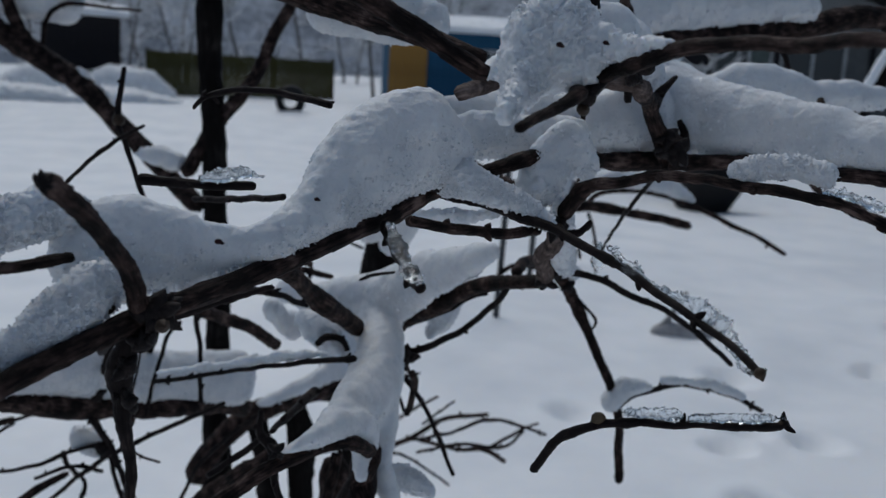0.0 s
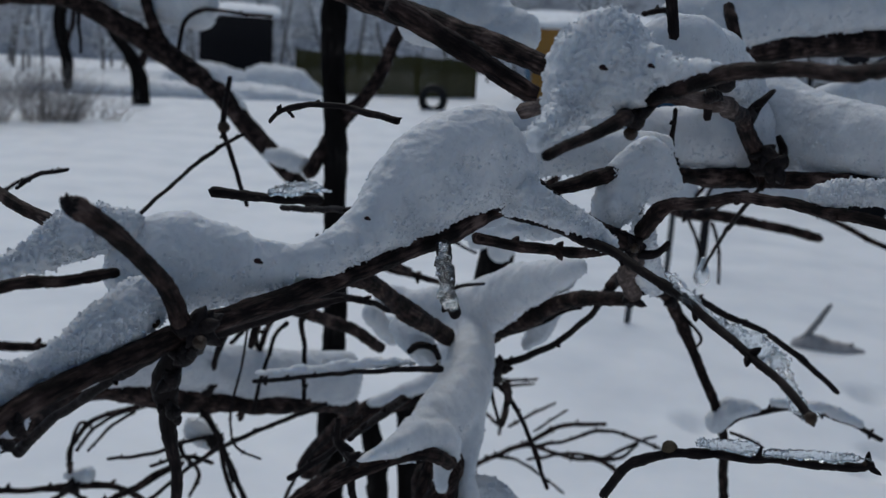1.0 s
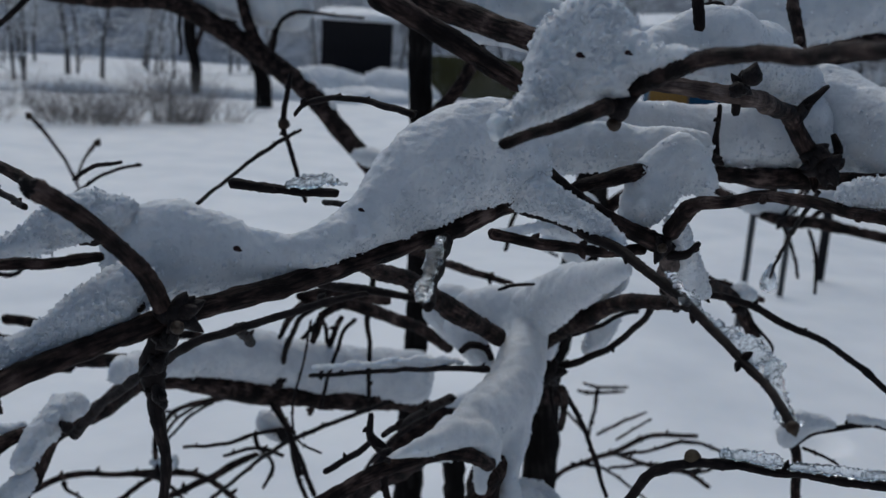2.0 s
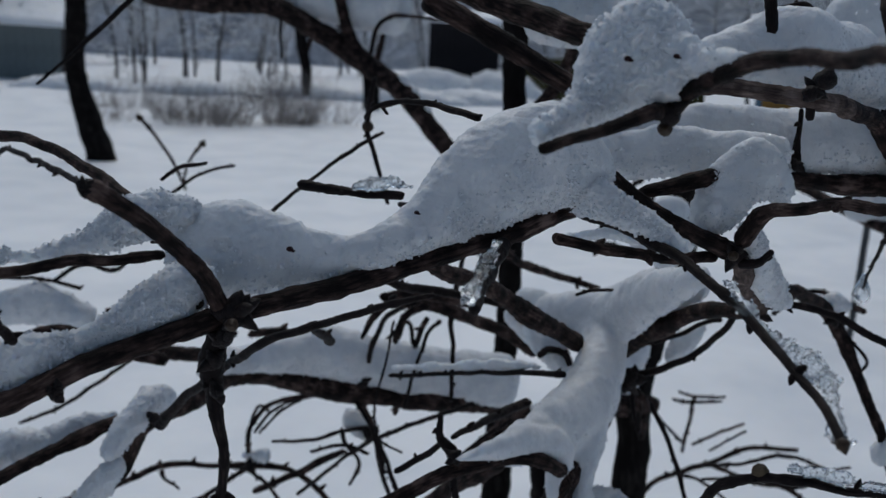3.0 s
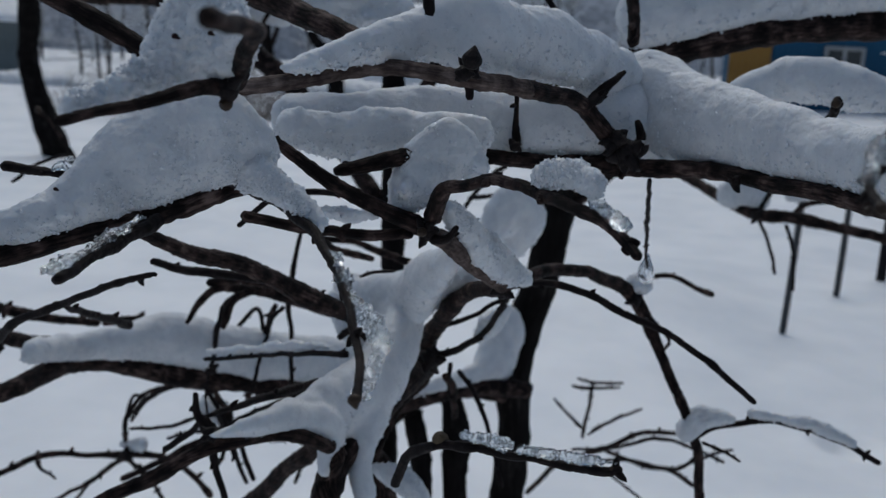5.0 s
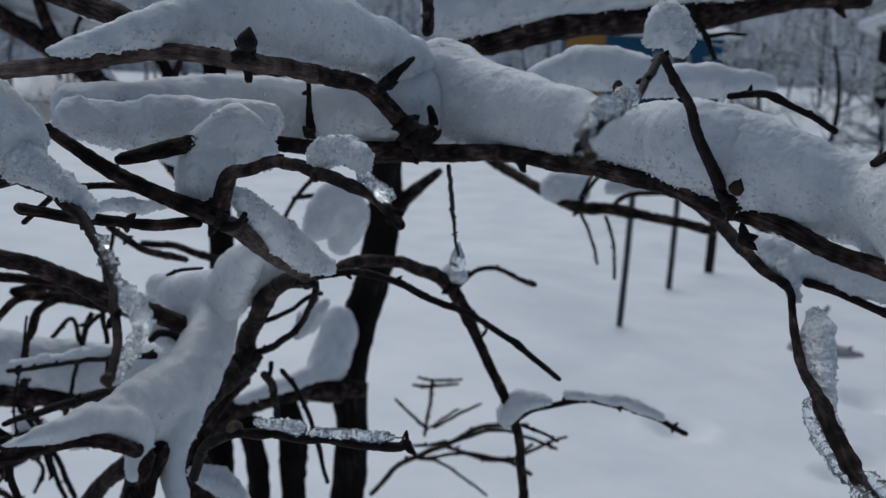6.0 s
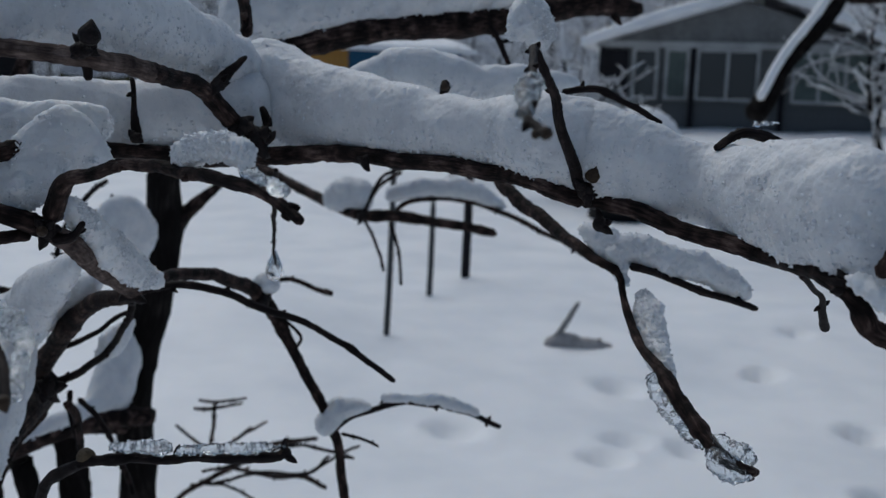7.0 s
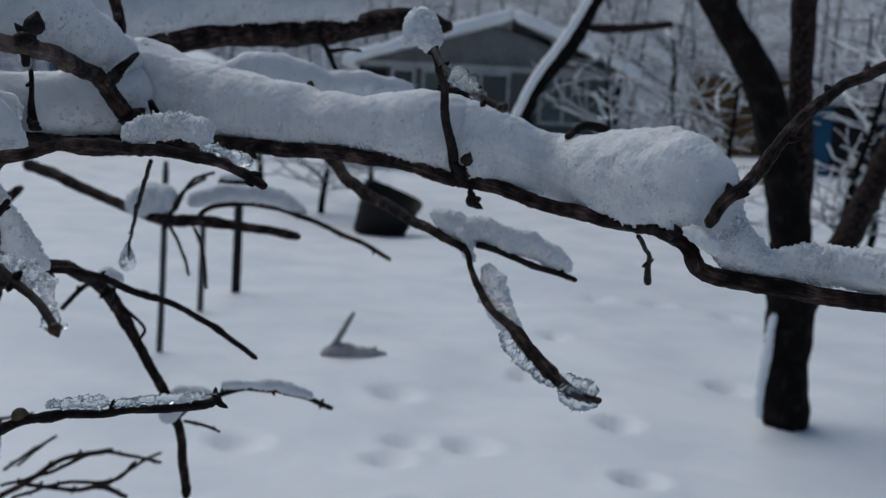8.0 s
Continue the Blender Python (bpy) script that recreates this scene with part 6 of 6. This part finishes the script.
def twiggery(wood, snow, base, tall, rng, twigs, spread, thick, load=1.7):
    """Adds a bare crown of forked twigs to wood, and snow lying on them to snow."""
    trunk = [Vector(base)]
    d = Vector((rng.uniform(-0.15, 0.15), rng.uniform(-0.15, 0.15), 1))
    for k in range(6):
        d = (d + Vector((rng.uniform(-0.2, 0.2), rng.uniform(-0.2, 0.2), 0.2))).normalized()
        trunk.append(trunk[-1] + d * tall / 6)
    stick(wood, trunk, thick, thick * 0.35, 5)
    for k in range(twigs):
        u = rng.uniform(0.8, 5.9)
        i = int(u)
        p = trunk[i].lerp(trunk[i + 1], u - i)
        a = rng.uniform(0, 2 * math.pi)
        d = Vector((math.cos(a), math.sin(a), rng.uniform(-0.1, 0.9))).normalized()
        length = spread * rng.uniform(0.4, 1.0)
        for fork in range(3):
            pts = [p.copy()]
            e = d.copy()
            for s in range(4):
                e = (e + Vector((rng.uniform(-0.5, 0.5), rng.uniform(-0.5, 0.5), rng.uniform(-0.35, 0.3)))).normalized()
                pts.append(pts[-1] + e * length / 4)
            r = thick * 0.22 * (0.6 if fork else 1)
            stick(wood, pts, r, r * 0.3, 3)
            stick(snow, [q + Vector((0, 0, r * 1.4)) for q in pts], r * load, r * load * 0.7, 3)
            p, d = pts[rng.choice((1, 2))], (d + Vector((rng.uniform(-1, 1), rng.uniform(-1, 1), rng.uniform(-0.3, 0.6)))).normalized()
            length *= 0.7


def stick(mesh, pts, r0, r1, sides):
    verts, faces = mesh
    o, n = len(verts), len(pts)
    for i, p in enumerate(pts):
        r = r0 + (r1 - r0) * i / (n - 1)
        for k in range(sides):
            a = 2 * math.pi * k / sides
            verts.append((p[0] + r * math.cos(a), p[1] + r * math.sin(a), p[2] + r * 0.6 * math.sin(a * 2)))
    for i in range(n - 1):
        for k in range(sides):
            faces.append((o + i * sides + k, o + i * sides + (k + 1) % sides, o + (i + 1) * sides + (k + 1) % sides, o + (i + 1) * sides + k))


rng = random.Random(5)
wood, white = ([], []), ([], [])
for k in range(190):
    a = radians(rng.uniform(5, 175))
    r = rng.uniform(27, 46)
    x, y = r * math.cos(a), r * math.sin(a)
    twiggery(wood, white, (x, y, ground_height(x, y) - 0.2), rng.uniform(3.5, 7), rng, 26, rng.uniform(1.0, 2.0), rng.uniform(0.035, 0.08), 2.4)
# bark colour paled towards grey to paint in the haze of distance
far_bark = grained("haze_paled_bark", [(0.35, (0.075, 0.072, 0.072)), (0.65, (0.2, 0.19, 0.186))], 2, 30, 0.9, 0.004)
tagged(mesh_object("far_wood", *wood, far_bark), "far belt of bare trees behind the gardens", "trees", kind="stuff")
tagged(mesh_object("far_wood_snow", *white, roof_snow), "snow lying on the far bare twigs", "snow", kind="stuff")

# snowed-up bushes along the far edge of the lawn
for k, (x, y) in enumerate(((-13.5, 17.5), (-11.2, 19.2), (-8.8, 20.0), (-6.6, 20.6), (-4.6, 20.8), (-2.9, 21.4))):
    z = ground_height(x, y)
    ob = heap("snow_mound", "back", [(x - 1.4, y - 0.2, z, 0.12), (x - 0.6, y, z + 0.05, 0.2 + 0.04 * (k % 3)), (x + 0.3, y + 0.1, z + 0.05, 0.22), (x + 1.3, y, z, 0.11)], 2.4, 0.05, roof_snow, 22, 0)
    tagged(ob, "rounded mound of snow over a low bush", "snow", "snow mounds")

for x, y, w in ((-4.4, 23.4, 1.3), (-2.9, 23.6, 1.0)):
    z = ground_height(x, y)
    tagged(heap("snow_mound", "back", [(x - w, y, z, 0.25), (x - 0.3, y, z + 0.22, 0.46), (x + 0.4, y + 0.1, z + 0.2, 0.42), (x + w, y, z, 0.2)], 1.2, 0.05, roof_snow, 22, 0), "snow bank heaped against a dark shed", "snow", "snow mounds")

tagged(heap("snow_mound", "main", [(7.53, 17.0, 0.17, 0.25), (8.02, 17.0, 0.59, 0.50), (8.65, 17.0, 0.71, 0.55), (9.29, 17.0, 0.35, 0.30)], 1.3, 0.05, roof_snow, 12, 0), "tall snow heap shovelled up before a house", "snow", "snow mounds")

# brushwood thickets standing in the snow
brush = grained("dry_brush", [(0.35, (0.17, 0.15, 0.142)), (0.65, (0.42, 0.39, 0.37))], 3, 40, 0.9, 0.002)
for x, y, wide, tall, count in ((-6.5, 14.6, 0.75, 0.72, 460), (-5.3, 15.3, 0.4, 0.95, 260), (-7.6, 13.6, 0.4, 0.5, 70), (-4.7, 15.8, 0.4, 0.6, 70), (-8.6, 16.0, 0.5, 0.7, 80), (-6.9, 18.5, 0.5, 0.9, 110)):
    mesh = ([], [])
    for k in range(count):
        a, q = rng.uniform(0, 2 * math.pi), wide * rng.random() ** 0.5
        p = Vector((x + q * math.cos(a), y + q * math.sin(a), 0))
        p.z = ground_height(p.x, p.y) - 0.03
        d = Vector((0.5 * math.cos(a) * q / wide + rng.uniform(-0.3, 0.3), 0.5 * math.sin(a) + rng.uniform(-0.3, 0.3), 1)).normalized()
        pts = [p]
        for s in range(4):
            d = (d + Vector((rng.uniform(-0.45, 0.45), rng.uniform(-0.45, 0.45), -0.08))).normalized()
            pts.append(pts[-1] + d * tall * rng.uniform(0.15, 0.33))
        stick(mesh, pts, 0.005, 0.0015, 3)
    tagged(mesh_object("thicket", *mesh, brush), "dry brown brushwood half buried in snow", "bush", "thickets")

# fine branching of the orchard tree and of the tree behind it
wood, white = ([], []), ([], [])
for base, tall, n, spread in (((3.1593, 2.9800, 1.7229), 1.3, 22, 0.9), ((3.6173, 2.9800, 1.7638), 1.3, 20, 0.8), ((5.7172, 7.3000, 2.5407), 1.6, 26, 1.4)):
    twiggery(wood, white, base, tall, rng, n, spread, 0.035)
tagged(mesh_object("crown", *wood, tree_bark, orchard_tree), "fine bare twigs")

# snow-covered bushes before the houses
for place, tall, n, spread in (((4.9447, 12.0000, 0.6962), 1.9, 34, 1.0), ((6.1335, 13.0000, 0.7482), 1.6, 30, 0.9), ((9.2223, 10.0000, 1.2345), 2.6, 40, 1.2), ((8.3635, 8.2000, 1.2722), 2.2, 34, 1.0), ((7.9900, 6.4000, 1.2206), 2.4, 36, 1.0),
                               ((9.6815, 11.5000, 1.2351), 2.8, 40, 1.3), ((4.7628, 14.0000, 0.6453), 1.9, 34, 1.0), ((9.8550, 7.4000, 1.1686), 2.2, 30, 1.0)):
    wood, white = ([], []), ([], [])
    x, y = place[0], place[1]
    base = (x, y, ground_height(x, y) - 0.1)
    twiggery(wood, white, base, tall, rng, n, spread, 0.05)
    bush = thing("snowy_bush", base, "leafless bush, every twig coated with snow", "bush", "snowy bushes")
    mesh_object("crown", *wood, tree_bark, bush)
    mesh_object("snow", *white, roof_snow, bush, "snow along the twigs")

# the far wooded slope that closes the view
slope, snt, sb = material("far_wooded_slope", (0.1, 0.1, 0.11), 0.95)
big, fine = noise_node(snt, 0.35, 8.0, 0.7), noise_node(snt, 2.6, 8.0, 0.75)
mul = snt.nodes.new("ShaderNodeMath")
mul.operation = "MULTIPLY"
snt.links.new(big.outputs["Fac"], mul.inputs[0])
snt.links.new(fine.outputs["Fac"], mul.inputs[1])
col = ramp(snt, mul.outputs[0], [(0.13, (0.16, 0.165, 0.178)), (0.25, (0.4, 0.41, 0.44)), (0.38, (0.68, 0.7, 0.74))])
snt.links.new(col.outputs["Color"], sb.inputs["Base Color"])
v, f = [], []
# full ring: the unseen stretch behind the camera is added to block sky light
for i in range(181):
    a = radians(2 * i)
    for k, (r, z) in enumerate(((58, -0.5), (60, 4), (66, 9), (76, 13 + 2.5 * noise.noise((i * 0.35, 0, 7))))):
        v.append((r * math.cos(a), r * math.sin(a), z))
        if i and k:
            o = i * 4 + k
            f.append((o - 4, o, o - 1, o - 5))
tagged(mesh_object("backdrop", v, f, slope), "distant snowy wooded slope, with an added unseen stretch behind the camera", "slope", kind="structure")
